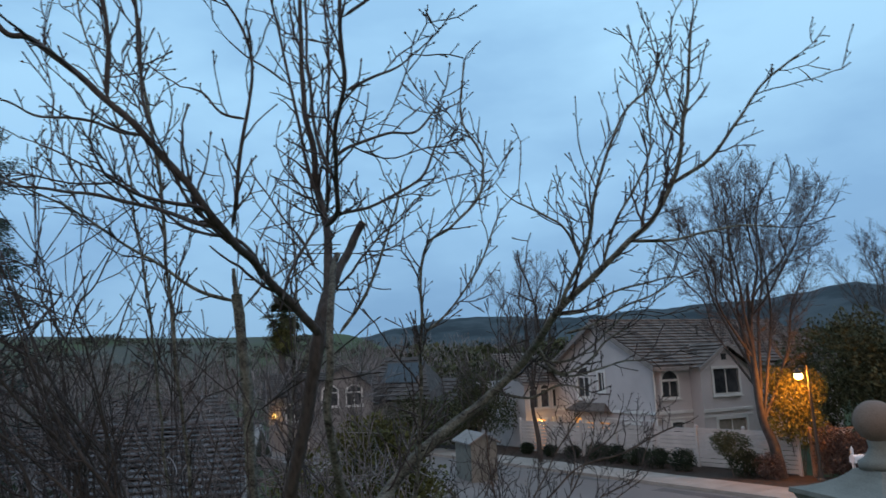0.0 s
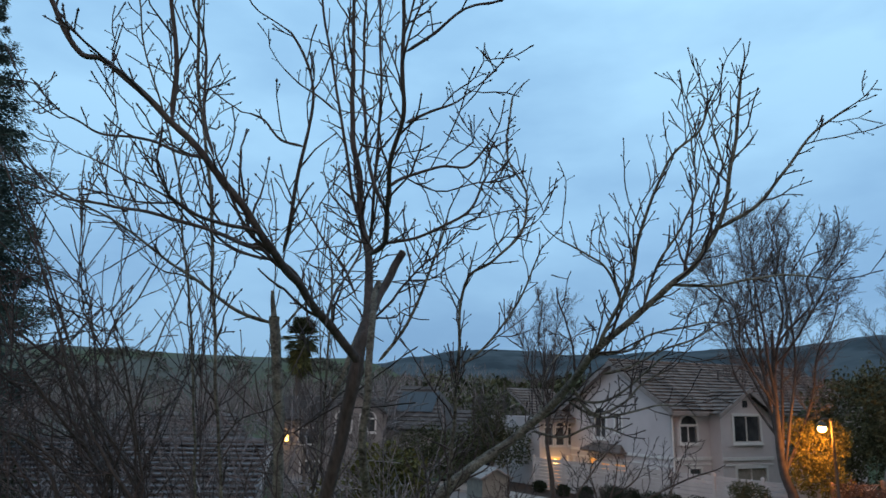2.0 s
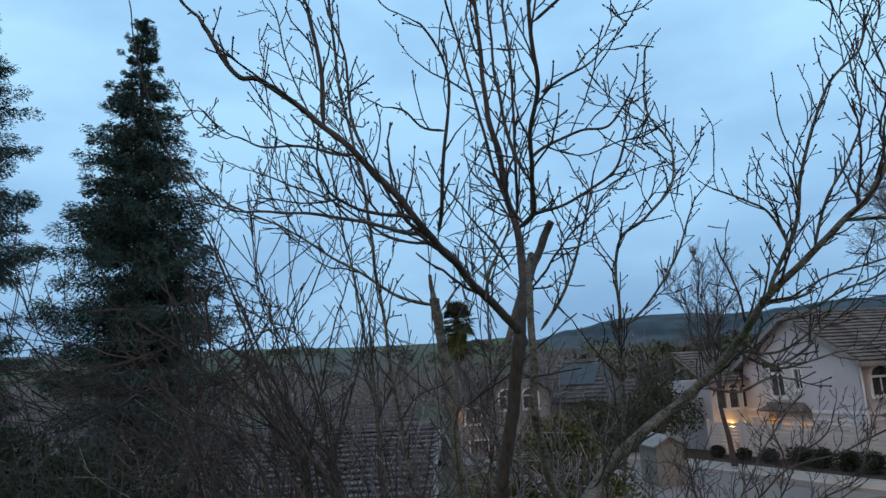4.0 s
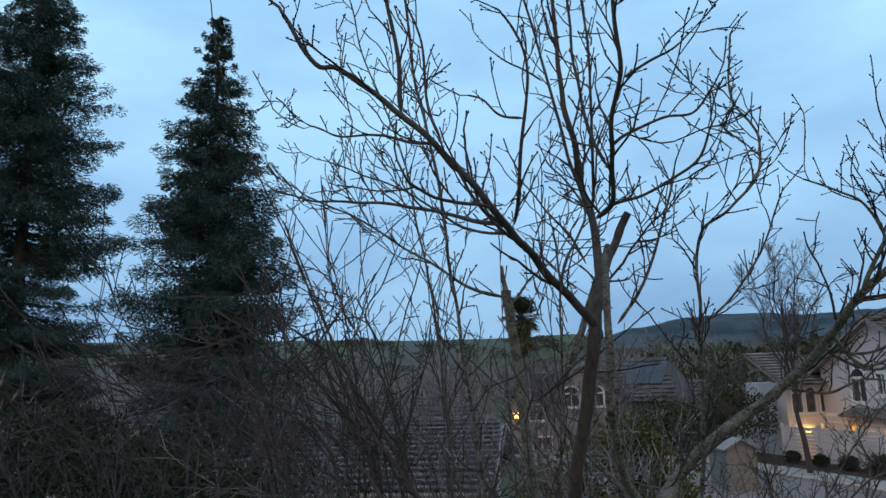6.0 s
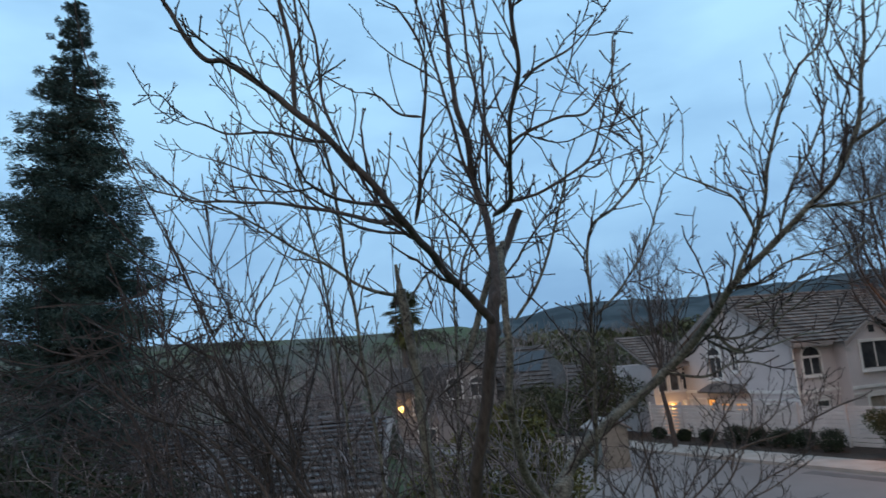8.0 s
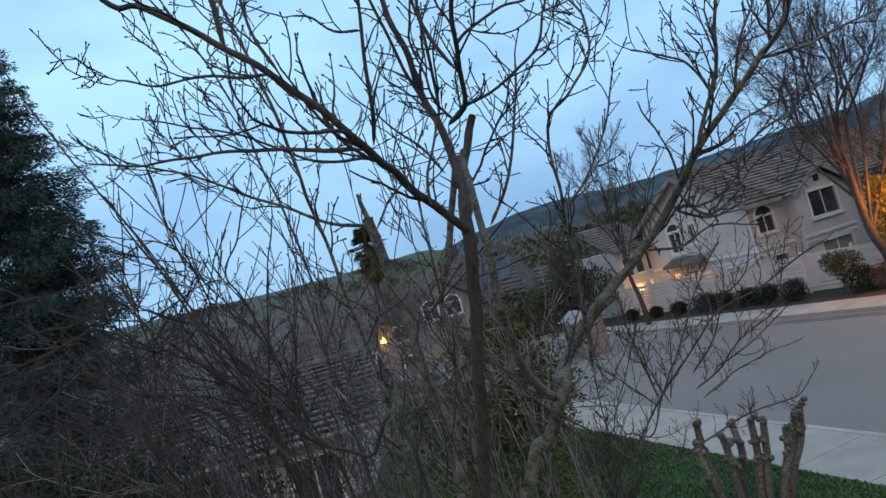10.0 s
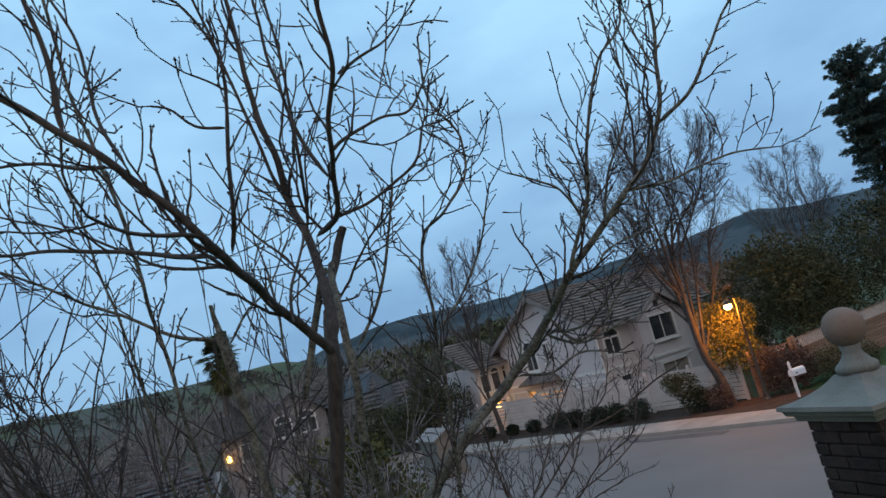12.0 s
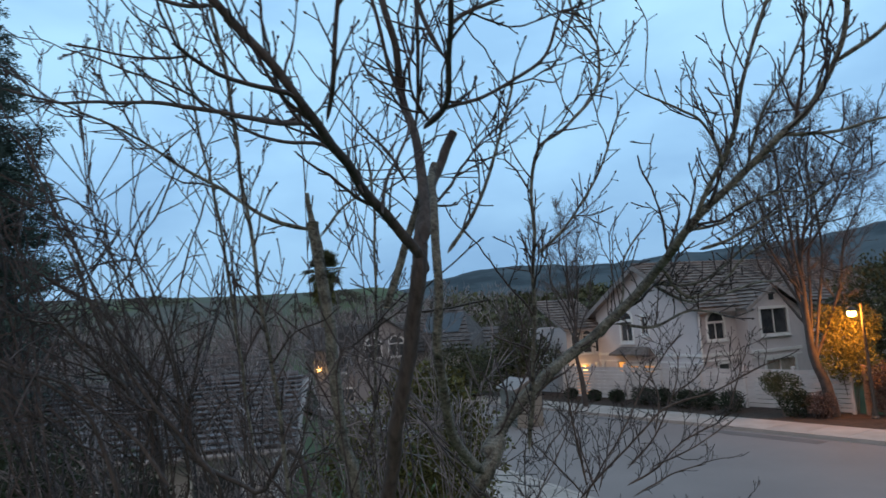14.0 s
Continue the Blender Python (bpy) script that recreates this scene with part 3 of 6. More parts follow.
    for sgn, y0 in ((1, -o), (-1, W + o)):
        ya, yb = y0, W / 2
        za, zb = eave - drop, ridge
        deck.add([(-o, ya, za - 0.06), (L + o, ya, za - 0.06), (L + o, yb, zb - 0.06), (-o, yb, zb - 0.06), (-o, ya, za + 0.06), (L + o, ya, za + 0.06), (L + o, yb, zb + 0.06), (-o, yb, zb + 0.06)],
                 [(3, 2, 1, 0), (4, 5, 6, 7), (0, 1, 5, 4), (1, 2, 6, 5), (2, 3, 7, 6), (3, 0, 4, 7)])
    part("roof", deck, EAVE, H, "brown tiled roof with plain eaves")
    fascia = Geo(M)
    for x in (-o - 0.05,):
        for sgn, ya in ((1, -o), (-1, W + o)):
            fascia.add([(x, ya, eave - drop - 0.16), (x + 0.05, ya, eave - drop - 0.16), (x + 0.05, W / 2, ridge - 0.16), (x, W / 2, ridge - 0.16),
                        (x, ya, eave - drop + 0.12), (x + 0.05, ya, eave - drop + 0.12), (x + 0.05, W / 2, ridge + 0.12), (x, W / 2, ridge + 0.12)],
                       [(3, 2, 1, 0), (4, 5, 6, 7), (0, 1, 5, 4), (1, 2, 6, 5), (2, 3, 7, 6), (3, 0, 4, 7)])
    fascia.box((-o, -o - 0.06, eave - drop - 0.14), (2.0, -o - 0.002, eave - drop + 0.1))
    part("fascia", fascia, EAVE, H)
    for k in range(44):
        a = M @ Vector((-o + k * 0.36, W / 2, ridge + 0.16))
        b = M @ Vector((-o + k * 0.36 + 0.38, W / 2, ridge + 0.135))
        part("ridge_tile", Geo().tube([a, b], [0.115, 0.10], 8), TILE, H)
    part("vent_pipe", Geo().tube([M @ Vector((6.2, 2.7, 6.3)), M @ Vector((6.2, 2.7, 7.5))], [0.05, 0.05], 8), METAL_DARK, H)
    # bay roof: two short slopes running back into the main roof
    ez, rz, half, mid = 5.06, 6.42, 2.25, 4.35
    for sgn in (1, -1):
        org = M @ Vector((mid - sgn * half, -1.1, ez - 0.02))
        tile_roof(H, org, R3 @ Vector((0, 1, 0)), R3 @ Vector((sgn * half, 0, rz - ez)), 3.0, 7, TILE, seed=9 + sgn)
    rakes = Geo(M)
    for sgn in (1, -1):
        xa = mid - sgn * half
        rakes.add([(xa, -1.16, ez - 0.24), (xa, -1.10, ez - 0.24), (mid, -1.10, rz - 0.22), (mid, -1.16, rz - 0.22), (xa, -1.16, ez), (xa, -1.10, ez), (mid, -1.10, rz + 0.02), (mid, -1.16, rz + 0.02)],
                  [(3, 2, 1, 0), (4, 5, 6, 7), (0, 1, 5, 4), (1, 2, 6, 5), (2, 3, 7, 6), (3, 0, 4, 7)])
    part("fascia", rakes, EAVE, H)
    # awning roof over the lit bay of the gable end
    aw = Geo(S)
    aw.add([(1.8, -0.6, 2.86), (5.4, -0.6, 2.86), (4.9, -0.073, 3.25), (2.3, -0.073, 3.25), (1.8, -0.6, 2.76), (5.4, -0.6, 2.76), (5.4, -0.073, 2.76), (1.8, -0.073, 2.76)],
           [(0, 1, 2, 3), (4, 7, 6, 5), (0, 4, 5, 1), (1, 5, 6, 2), (2, 6, 7, 3), (3, 7, 4, 0)])
    part("awning", aw, TILE, H, "small tiled roof over the lit bay window")
    part("gutter", Geo().tube([S @ Vector((W - 0.02, -0.06, eave - 0.1)), S @ Vector((W - 0.02, -0.06, 0.2))], [0.05, 0.05], 8), TRIM, H)
    # entrance wing beyond the gable
    E = M @ Matrix.Translation((-2.3, W + 0.02, 0))
    eh = [(0.35, 2.95, 0.95, 4.0), (1.2, 2.95, 1.8, 4.0), (2.1, 2.95, 2.6, 4.0), (0.5, 0.3, 1.5, 2.2)]
    g = Geo()
    wall_slab(g, 0, 2.9, 0, 4.6, 0.25, eh, E)
    g.box((0, 0.25, 0), (0.25, 6, 4.6), E).box((0.25, 5.75, 0), (2.9, 6, 4.6), E)
    part("wall", g, STUCCO, H, "entrance wing with arched windows")
    for h in eh[:3]:
        window(H, E, h, bars=0, arch=True, border=0.08)
    window(H, E, eh[3], LIT, bars=1)
    for x in (1.75, 2.2, 2.65):
        part("column", Geo(E).lathe([(0.14, 0), (0.10, 0.12), (0.09, 2.2), (0.14, 2.35)], 10, E @ Matrix.Translation((x, -0.5, 0))), TRIM, H)
    E3 = E.to_3x3()
    tile_roof(H, E @ Vector((-0.5, -0.6, 4.5)), E3 @ Vector((1, 0, 0)), E3 @ Vector((0, 3.6, 1.9)), 3.4, 11, TILE, seed=21)
    part("roof", Geo(E).add([(-0.5, -0.6, 4.34), (2.9, -0.6, 4.34), (2.9, 3.0, 6.24), (-0.5, 3.0, 6.24), (-0.5, -0.6, 4.46), (2.9, -0.6, 4.46), (2.9, 3.0, 6.36), (-0.5, 3.0, 6.36)],
                            [(3, 2, 1, 0), (4, 5, 6, 7), (0, 1, 5, 4), (1, 2, 6, 5), (2, 3, 7, 6), (3, 0, 4, 7)]), EAVE, H)
    lan = E @ Vector((0.95, -0.30, 1.95))
    part("porch_lamp", Geo().lathe([(0.03, -0.16), (0.11, -0.12), (0.13, 0.1), (0.05, 0.2)], 8, Matrix.Translation(lan)), PORCH_BULB, H, "glowing porch lantern")


build_white_house()


def build_low_house():
    """The single-storey neighbour, mostly roof."""
    c = Vector((-16.9, 16.9, -0.9))
    H = thing("house", c, "single-storey house with low grey tiled roof beyond the shrubs", "house")
    M = frame_at(c, (0.985, 0.17))
    L, D, eave, ridge = 11.2, 9.4, 3.1, 4.35
    holes = [(4.0, 1.0, 5.4, 2.4), (7.0, 1.0, 8.4, 2.4), (9.2, 1.0, 10.4, 2.4)]
    g = Geo()
    wall_slab(g, 0, L, 0, eave, 0.25, holes, M)
    g.box((0, 0.25, 0), (0.25, D, eave), M).box((L - 0.25, 0.25, 0), (L, D, eave), M).box((0.25, D - 0.25, 0), (L - 0.25, D, eave), M)
    part("wall", g, STUCCO_GREY, H)
    for h in holes:
        window(H, M, h, bars=1)
    R3 = M.to_3x3()
    o = 0.7
    up = Vector((0, D / 2 + o, (ridge - eave) * (D / 2 + o) / (D / 2)))
    drop = up.z - (ridge - eave)
    hip = lambda t: (0.0, L + 2 * o - 0.2 * t)
    tile_roof(H, M @ Vector((-o, -o, eave - drop + 0.1)), R3 @ Vector((1, 0, 0)), R3 @ up, L + 2 * o, 13, TILE_GREY, seed=31, rake=hip, step=0.11)
    tile_roof(H, M @ Vector((L + o, D + o, eave - drop + 0.1)), R3 @ Vector((-1, 0, 0)), R3 @ Vector((0, -up.y, up.z)), L + 2 * o, 12, TILE_GREY, seed=32)
    deck = Geo(M)
    for ya in (-o, D + o):
        deck.add([(-o, ya, eave - drop - 0.1), (L + o, ya, eave - drop - 0.1), (L + o, D / 2, ridge - 0.1), (-o, D / 2, ridge - 0.1),
                  (-o, ya, eave - drop + 0.05), (L + o, ya, eave - drop + 0.05), (L + o, D / 2, ridge + 0.05), (-o, D / 2, ridge + 0.05)],
                 [(3, 2, 1, 0), (4, 5, 6, 7), (0, 1, 5, 4), (1, 2, 6, 5), (2, 3, 7, 6), (3, 0, 4, 7)])
    part("roof", deck, EAVE, H)
    gb = Geo(M)
    for x in (0.0, L - 0.2):
        gb.prism([(0, eave), (D, eave), (D / 2, ridge - 0.12)], 0.2, M @ Matrix.Translation((x + 0.2, 0, 0)) @ Matrix.Rotation(math.pi / 2, 4, "Z"))
    part("wall", gb, STUCCO_GREY, H)
    part("gutter", Geo().tube([M @ Vector((-o, -o - 0.06, eave - drop + 0.02)), M @ Vector((L + o, -o - 0.06, eave - drop + 0.02))], [0.07, 0.07], 8), EAVE, H)
    for k in range(34):
        part("ridge_tile", Geo().tube([M @ Vector((-o + k * 0.36, D / 2, ridge + 0.18)), M @ Vector((-o + k * 0.36 + 0.38, D / 2, ridge + 0.15))], [0.12, 0.105], 8), TILE_GREY, H)


build_low_house()


def far_house(place, right, L, D, eave, ridge, wall, tile, label, windows=(), solar=False, hip=0.0, lit=(), gable=None):
    c = Vector(place)
    H = thing("house", c, label, "house", "houses in the valley")
    M = frame_at(c, right)
    g = Geo()
    wall_slab(g, 0, L, 0, eave, 0.25, list(windows), M)
    g.box((0, 0.25, 0), (0.25, D, eave), M).box((L - 0.25, 0.25, 0), (L, D, eave), M)
    part("wall", g, wall, H)
    for k, h in enumerate(windows):
        window(H, M, h, LIT if k in lit else None, bars=1, arch=(h[3] - h[1] > 1.2))
    R3 = M.to_3x3()
    o = 0.5
    up = Vector((0, D / 2 + o, (ridge - eave) * (D / 2 + o) / (D / 2)))
    rake = (lambda t: (hip * t, L + 2 * o - hip * t)) if hip else None
    tile_roof(H, M @ Vector((-o, -o, eave - up.z + (ridge - eave) + 0.1)), R3 @ Vector((1, 0, 0)), R3 @ up, L + 2 * o, 11, tile, seed=int(L * 7), rake=rake, tile=0.5)
    roof = Geo(M)
    za = eave - (up.z - (ridge - eave))
    h = hip
    roof.add([(-o, -o, za), (L + o, -o, za), (L + o, D + o, za), (-o, D + o, za), (-o + h, D / 2, ridge), (L + o - h, D / 2, ridge)],
             [(3, 2, 1, 0), (0, 1, 5, 4), (1, 2, 5), (2, 3, 4, 5), (3, 0, 4)])
    part("roof", roof, tile, H)
    if gable:
        x0, x1, ge, gp, gh = gable
        G = M @ Matrix.Translation((x0, -0.7, 0))
        w = x1 - x0
        g = Geo()
        wall_slab(g, 0, w, 0, ge, 0.2, gh, G)
        g.prism([(0, ge), (w, ge), (w / 2, gp)], 0.2, G).box((0, 0.2, 0), (0.2, 0.69, ge), G).box((w - 0.2, 0.2, 0), (w, 0.69, ge), G)
        part("wall", g, wall, H, "pale front gable")
        for hole in gh:
            window(H, G, hole, bars=1, arch=True)
        G3 = G.to_3x3()
        for sgn in (1, -1):
            xe = -0.35 if sgn > 0 else w + 0.35
            fall = (gp - ge) * 0.35 / (w / 2)
            tile_roof(H, G @ Vector((xe, -0.35, ge - fall + 0.04)), G3 @ Vector((0, 1, 0)), G3 @ Vector((sgn * (w / 2 + 0.35), 0, gp - ge + fall)), D / 2, 6, tile, seed=50 + sgn, tile=0.5)
    if solar:
        for k in range(3):
            a = Vector((L * 0.3 + k * 1.05, 0, 0))
            p0 = Vector((a.x, 1.3, eave + (ridge - eave) * 1.3 / (D / 2) + 0.2))
            p1 = Vector((a.x, D / 2 - 0.9, ridge - (ridge - eave) * 0.9 / (D / 2) + 0.2))
            part("solar_panel", Geo(M).add([p0, p0 + Vector((1, 0, 0)), p1 + Vector((1, 0, 0)), p1, p0 + Vector((0, 0, 0.05)), p0 + Vector((1, 0, 0.05)), p1 + Vector((1, 0, 0.05)), p1 + Vector((0, 0, 0.05))],
                                           [(3, 2, 1, 0), (4, 5, 6, 7), (0, 1, 5, 4), (1, 2, 6, 5), (2, 3, 7, 6), (3, 0, 4, 7)]), SOLAR, H)
    return H


far_house((-12.2, 50.0, -2.6), (0.98, 0.18), 6.8, 8, 6.3, 7.7, STUCCO_DIM, TILE_FAR, "pale stucco valley house with arched windows and lit lamps", [(1.2, 4.6, 2.2, 5.6), (1.4, 2.2, 2.6, 3.4)], gable=(2.9, 7.1, 6.6, 8.15, [(0.75, 5.5, 1.75, 6.3), (2.4, 5.5, 3.4, 6.3)]))
far_house((-7.2, 57.0, -2.8), (0.97, -0.22), 5.8, 9, 5.9, 8.9, STUCCO_GREY, TILE_FAR, "grey valley house with solar panels on its tiled roof", [(2.4, 3.3, 3.6, 4.4), (4.4, 3.3, 5.6, 4.4)], solar=True, hip=1.9)
far_house((0.2, 50.5, -1.6), (0.93, 0.36), 5.4, 8, 3.3, 5.9, EAVE, TILE_FAR, "low grey house with tiled roof beyond the street trees", [(1.2, 0.9, 2.4, 2.1)], hip=1.6)
far_house((-22.5, 44.0, -2.6), (0.95, 0.3), 9.5, 8, 4.2, 6.4, STUCCO, TILE_FAR, "pale single-storey house half hidden by shrubs", [(2.0, 1.0, 3.4, 2.3), (6.0, 1.0, 7.2, 2.3)], hip=1.5)
far_house((-24.5, 29.0, -2.2), (0.95, 0.3), 9.0, 7, 3.4, 5.2, STUCCO, TILE_FAR, "pale low house behind the redwoods", [(2.0, 1.0, 3.4, 2.3)], hip=1.5)

# Lantern on the valley house
yard = thing("wall_lantern", (-11.8, 49.75, 2.3), "glowing amber lantern on a pale house wall", "lamp")
part("glass", Geo().lathe([(0.03, -0.12), (0.09, -0.08), (0.11, 0.1), (0.04, 0.16)], 8, Matrix.Translation((-11.8, 49.6, 2.35)) @ Matrix.Scale(1.5, 4)), PORCH_BULB, yard)
part("bracket", Geo().box((-11.83, 49.72, 2.3), (-11.77, 50.1, 2.36)), METAL_DARK, yard)


# A capped stucco pier, modelled as a small gabled hut
def build_entry_pier():
    c = Vector((1.05, 33.0, -0.3))
    H = thing("entry_pier", c, "pale stucco entry pier beside the street, shaped as a small gabled block", "shed")
    M = frame_at(c, (0.95, 0.3))
    g = Geo()
    wall_slab(g, 0, 1.25, 0, 2.0, 0.12, [], M)
    g.box((0, 0.12, 0), (0.12, 2.2, 2.0), M).box((1.13, 0.12, 0), (1.25, 2.2, 2.0), M).prism([(0, 2.0), (1.25, 2.0), (0.62, 2.35)], 0.12, M)
    part("wall", g, CAP, H)
    r = Geo(M)
    for sgn, xa in ((1, -0.15), (-1, 1.4)):
        r.add([(xa, -0.2, 1.93), (0.62, -0.2, 2.37), (0.62, 2.3, 2.37), (xa, 2.3, 1.93), (xa, -0.2, 2.0), (0.62, -0.2, 2.44), (0.62, 2.3, 2.44), (xa, 2.3, 2.0)],
              [(3, 2, 1, 0), (4, 5, 6, 7), (0, 1, 5, 4), (1, 2, 6, 5), (2, 3, 7, 6), (3, 0, 4, 7)])
    part("roof", r, EAVE, H)


build_entry_pier()


# ---- fences, street furniture ----
def slat_fence(name, a, b, height, mat, label, rails=9, lattice=0.0, step=2.4, ground=0.1, ground_b=None):
    """Posts with horizontal boards between, and if asked a lattice on top."""
    a, b = Vector((a[0], a[1], ground)), Vector((b[0], b[1], ground if ground_b is None else ground_b))
    F = thing(name, a, label, "fence")
    d = b - a
    n = max(1, round(d.length / step))
    yaw = math.atan2(d.y, d.x)
    for k in range(n + 1):
        p = a + d * (k / n)
        M = Matrix.Translation(p) @ Matrix.Rotation(yaw, 4, "Z")
        post = part("post", Geo(M).box((-0.06, -0.06, -0.3), (0.06, 0.06, height + 0.08), bevel=0.012), mat, F)
        part("post_cap", Geo(M).lathe([(0.105, height + 0.08), (0.105, height + 0.11), (0.01, height + 0.18)], 4, turn=math.pi / 4), mat, post)
        if k == n:
            break
        seg = d.length / n
        body = height - lattice
        pitch = math.atan2((b.z - a.z), Vector((d.x, d.y, 0)).length)
        M = M @ Matrix.Rotation(-pitch, 4, "Y")
        for r in range(rails):
            z0 = 0.08 + (body - 0.08) * r / rails
            part("board", Geo(M).box((0.06, -0.018, z0), (seg - 0.06, 0.018, z0 + (body - 0.08) / rails - 0.026), bevel=0.004), mat, F)
        part("rail", Geo(M).box((0.06, -0.04, height - 0.05), (seg - 0.06, 0.04, height)), mat, F)
        if lattice:
            part("rail", Geo(M).box((0.06, -0.04, body - 0.01), (seg - 0.06, 0.04, body + 0.04)), mat, F)
            g = Geo(M)
            z0, z1 = body + 0.04, height - 0.05
            h = z1 - z0
            x = 0.06 - h
            while x < seg - 0.06:
                for x_a, x_b, off in ((x, x + h, 0.004), (x + h, x, -0.012)):
                    lo, hi = min(x_a, x_b), max(x_a, x_b)
                    if lo < 0.06 or hi > seg - 0.06:
                        continue
                    w = 0.028
                    g.add([(x_a - w, off, z0), (x_a + w, off, z0), (x_b + w, off, z1), (x_b - w, off, z1), (x_a - w, off + 0.01, z0), (x_a + w, off + 0.01, z0), (x_b + w, off + 0.01, z1), (x_b - w, off + 0.01, z1)],
                          [(0, 1, 2, 3), (7, 6, 5, 4), (0, 4, 5, 1), (1, 5, 6, 2), (2, 6, 7, 3), (3, 7, 4, 0)])
                x += 0.13
            if g.v:
                part("lattice", g, FENCE, F, "pale crossed lattice panel")
    return F


fa = kerbside(FAR, FAR_D, FAR_N, 0.4, 5.0)
fb = kerbside(FAR, FAR_D, FAR_N, 17.0, 4.2)
slat_fence("fence", (fa.x, fa.y), (fb.x, fb.y), 1.78, FENCE, "white painted board fence along the planting bed")
slat_fence("lattice_fence", (fa.x + 0.4, fa.y - 0.3), (17.0, 30.2), 1.85, FENCE_WOOD, "weathered board fence with pale lattice top", lattice=0.5, ground=0.1, ground_b=0.22)
slat_fence("lattice_fence", (17.15, 30.15), (22.4, 30.0), 1.88, FENCE_WOOD, "weathered board fence climbing the slope with lattice top", lattice=0.5, ground=0.24, ground_b=0.9)
slat_fence("lattice_fence", (22.55, 30.0), (30.0, 30.6), 1.9, FENCE_WOOD, "weathered board fence with lattice top above grass", lattice=0.5, ground=0.9, ground_b=1.3)


def grass_bank():
    g = Geo()
    n = 16
    for i in range(n + 1):
        for j in range(7):
            x, y = 16.2 + 15 * i / n, 27.2 + 4.2 * j / 6
            g.v.append((x, y, 0.06 + (0.95 * smooth_step(16.5, 24, x) + 0.02 * (x - 16)) * smooth_step(26.6, 29.6, y)))
    for i in range(n):
        for j in range(6):
            k = i * 7 + j
            g.f.append((k, k + 7, k + 8, k + 1))
    whole("grass_bank", g, GRASS, "sloping green grass bank below the lattice fence", "grass", kind="structure", smooth=True)


grass_bank()


def build_street_lamp():
    T = thing("street_lamp", (LAMP.x + 0.42, LAMP.y, 0.1), "lit amber street lamp on a dark metal pole", "street lamp")
    x, y = LAMP.x + 0.42, LAMP.y
    part("pole", Geo().tube([(x, y, 0.1), (x, y, 0.5), (x - 0.02, y, 2.5), (x - 0.04, y, 4.62)], [0.085, 0.075, 0.06, 0.048], 10), METAL_DARK, T, smooth=True)
    part("arm", Geo().tube(spline([(x - 0.04, y, 4.45), (x - 0.16, y, 4.60), (x - 0.34, y, 4.60), (x - 0.42, y, 4.52)], 4), [0.028] * 13, 8), METAL_DARK, T, smooth=True)
    part("shade", Geo().lathe([(0.04, 0.22), (0.08, 0.19), (0.16, 0.12), (0.19, 0.05), (0.18, 0.035)], 14, Matrix.Translation(LAMP)), METAL_DARK, T, smooth=True)
    part("bulb", Geo().lathe([(0.15, 0.028), (0.17, -0.05), (0.16, -0.12), (0.10, -0.18), (0.04, -0.20)], 14, Matrix.Translation(LAMP)), BULB, T, "glowing amber lens", smooth=True)
    part("base_plate", Geo().lathe([(0.17, 0.0), (0.17, 0.05), (0.12, 0.12), (0.10, 0.4)], 10, Matrix.Translation((x, y, 0.11))), METAL_DARK, T)


build_street_lamp()


def build_mailbox():
    p = Vector((15.35, 27.9, 0.1))
    T = thing("mailbox", p, "white mailbox on a white post with finial by the kerb", "mailbox")
    part("post", Geo().box((p.x - 0.042, p.y - 0.042, 0.1), (p.x + 0.042, p.y + 0.042, 1.32), bevel=0.01), PLASTIC, T)
    part("finial", Geo().lathe([(0.075, 0), (0.075, 0.03), (0.03, 0.06), (0.065, 0.12), (0.03, 0.2), (0.01, 0.24)], 10, Matrix.Translation((p.x, p.y, 1.322))), PLASTIC, T, smooth=True)
    prof = [(-0.14, 0), (0.14, 0), (0.14, 0.16)] + [(0.14 * math.cos(math.pi * k / 8), 0.16 + 0.13 * math.sin(math.pi * k / 8)) for k in range(1, 8)] + [(-0.14, 0.16)]
    M = Matrix.Translation((p.x - 0.14, p.y - 0.19, 0.98)) @ Matrix.Rotation(math.radians(-78), 4, "Z")
    part("box", Geo().prism(prof, 0.62, M), PLASTIC, T)
    part("flag", Geo(M).box((0.142, 0.12, 0.08), (0.155, 0.2, 0.12)), METAL_DARK, T)


build_mailbox()


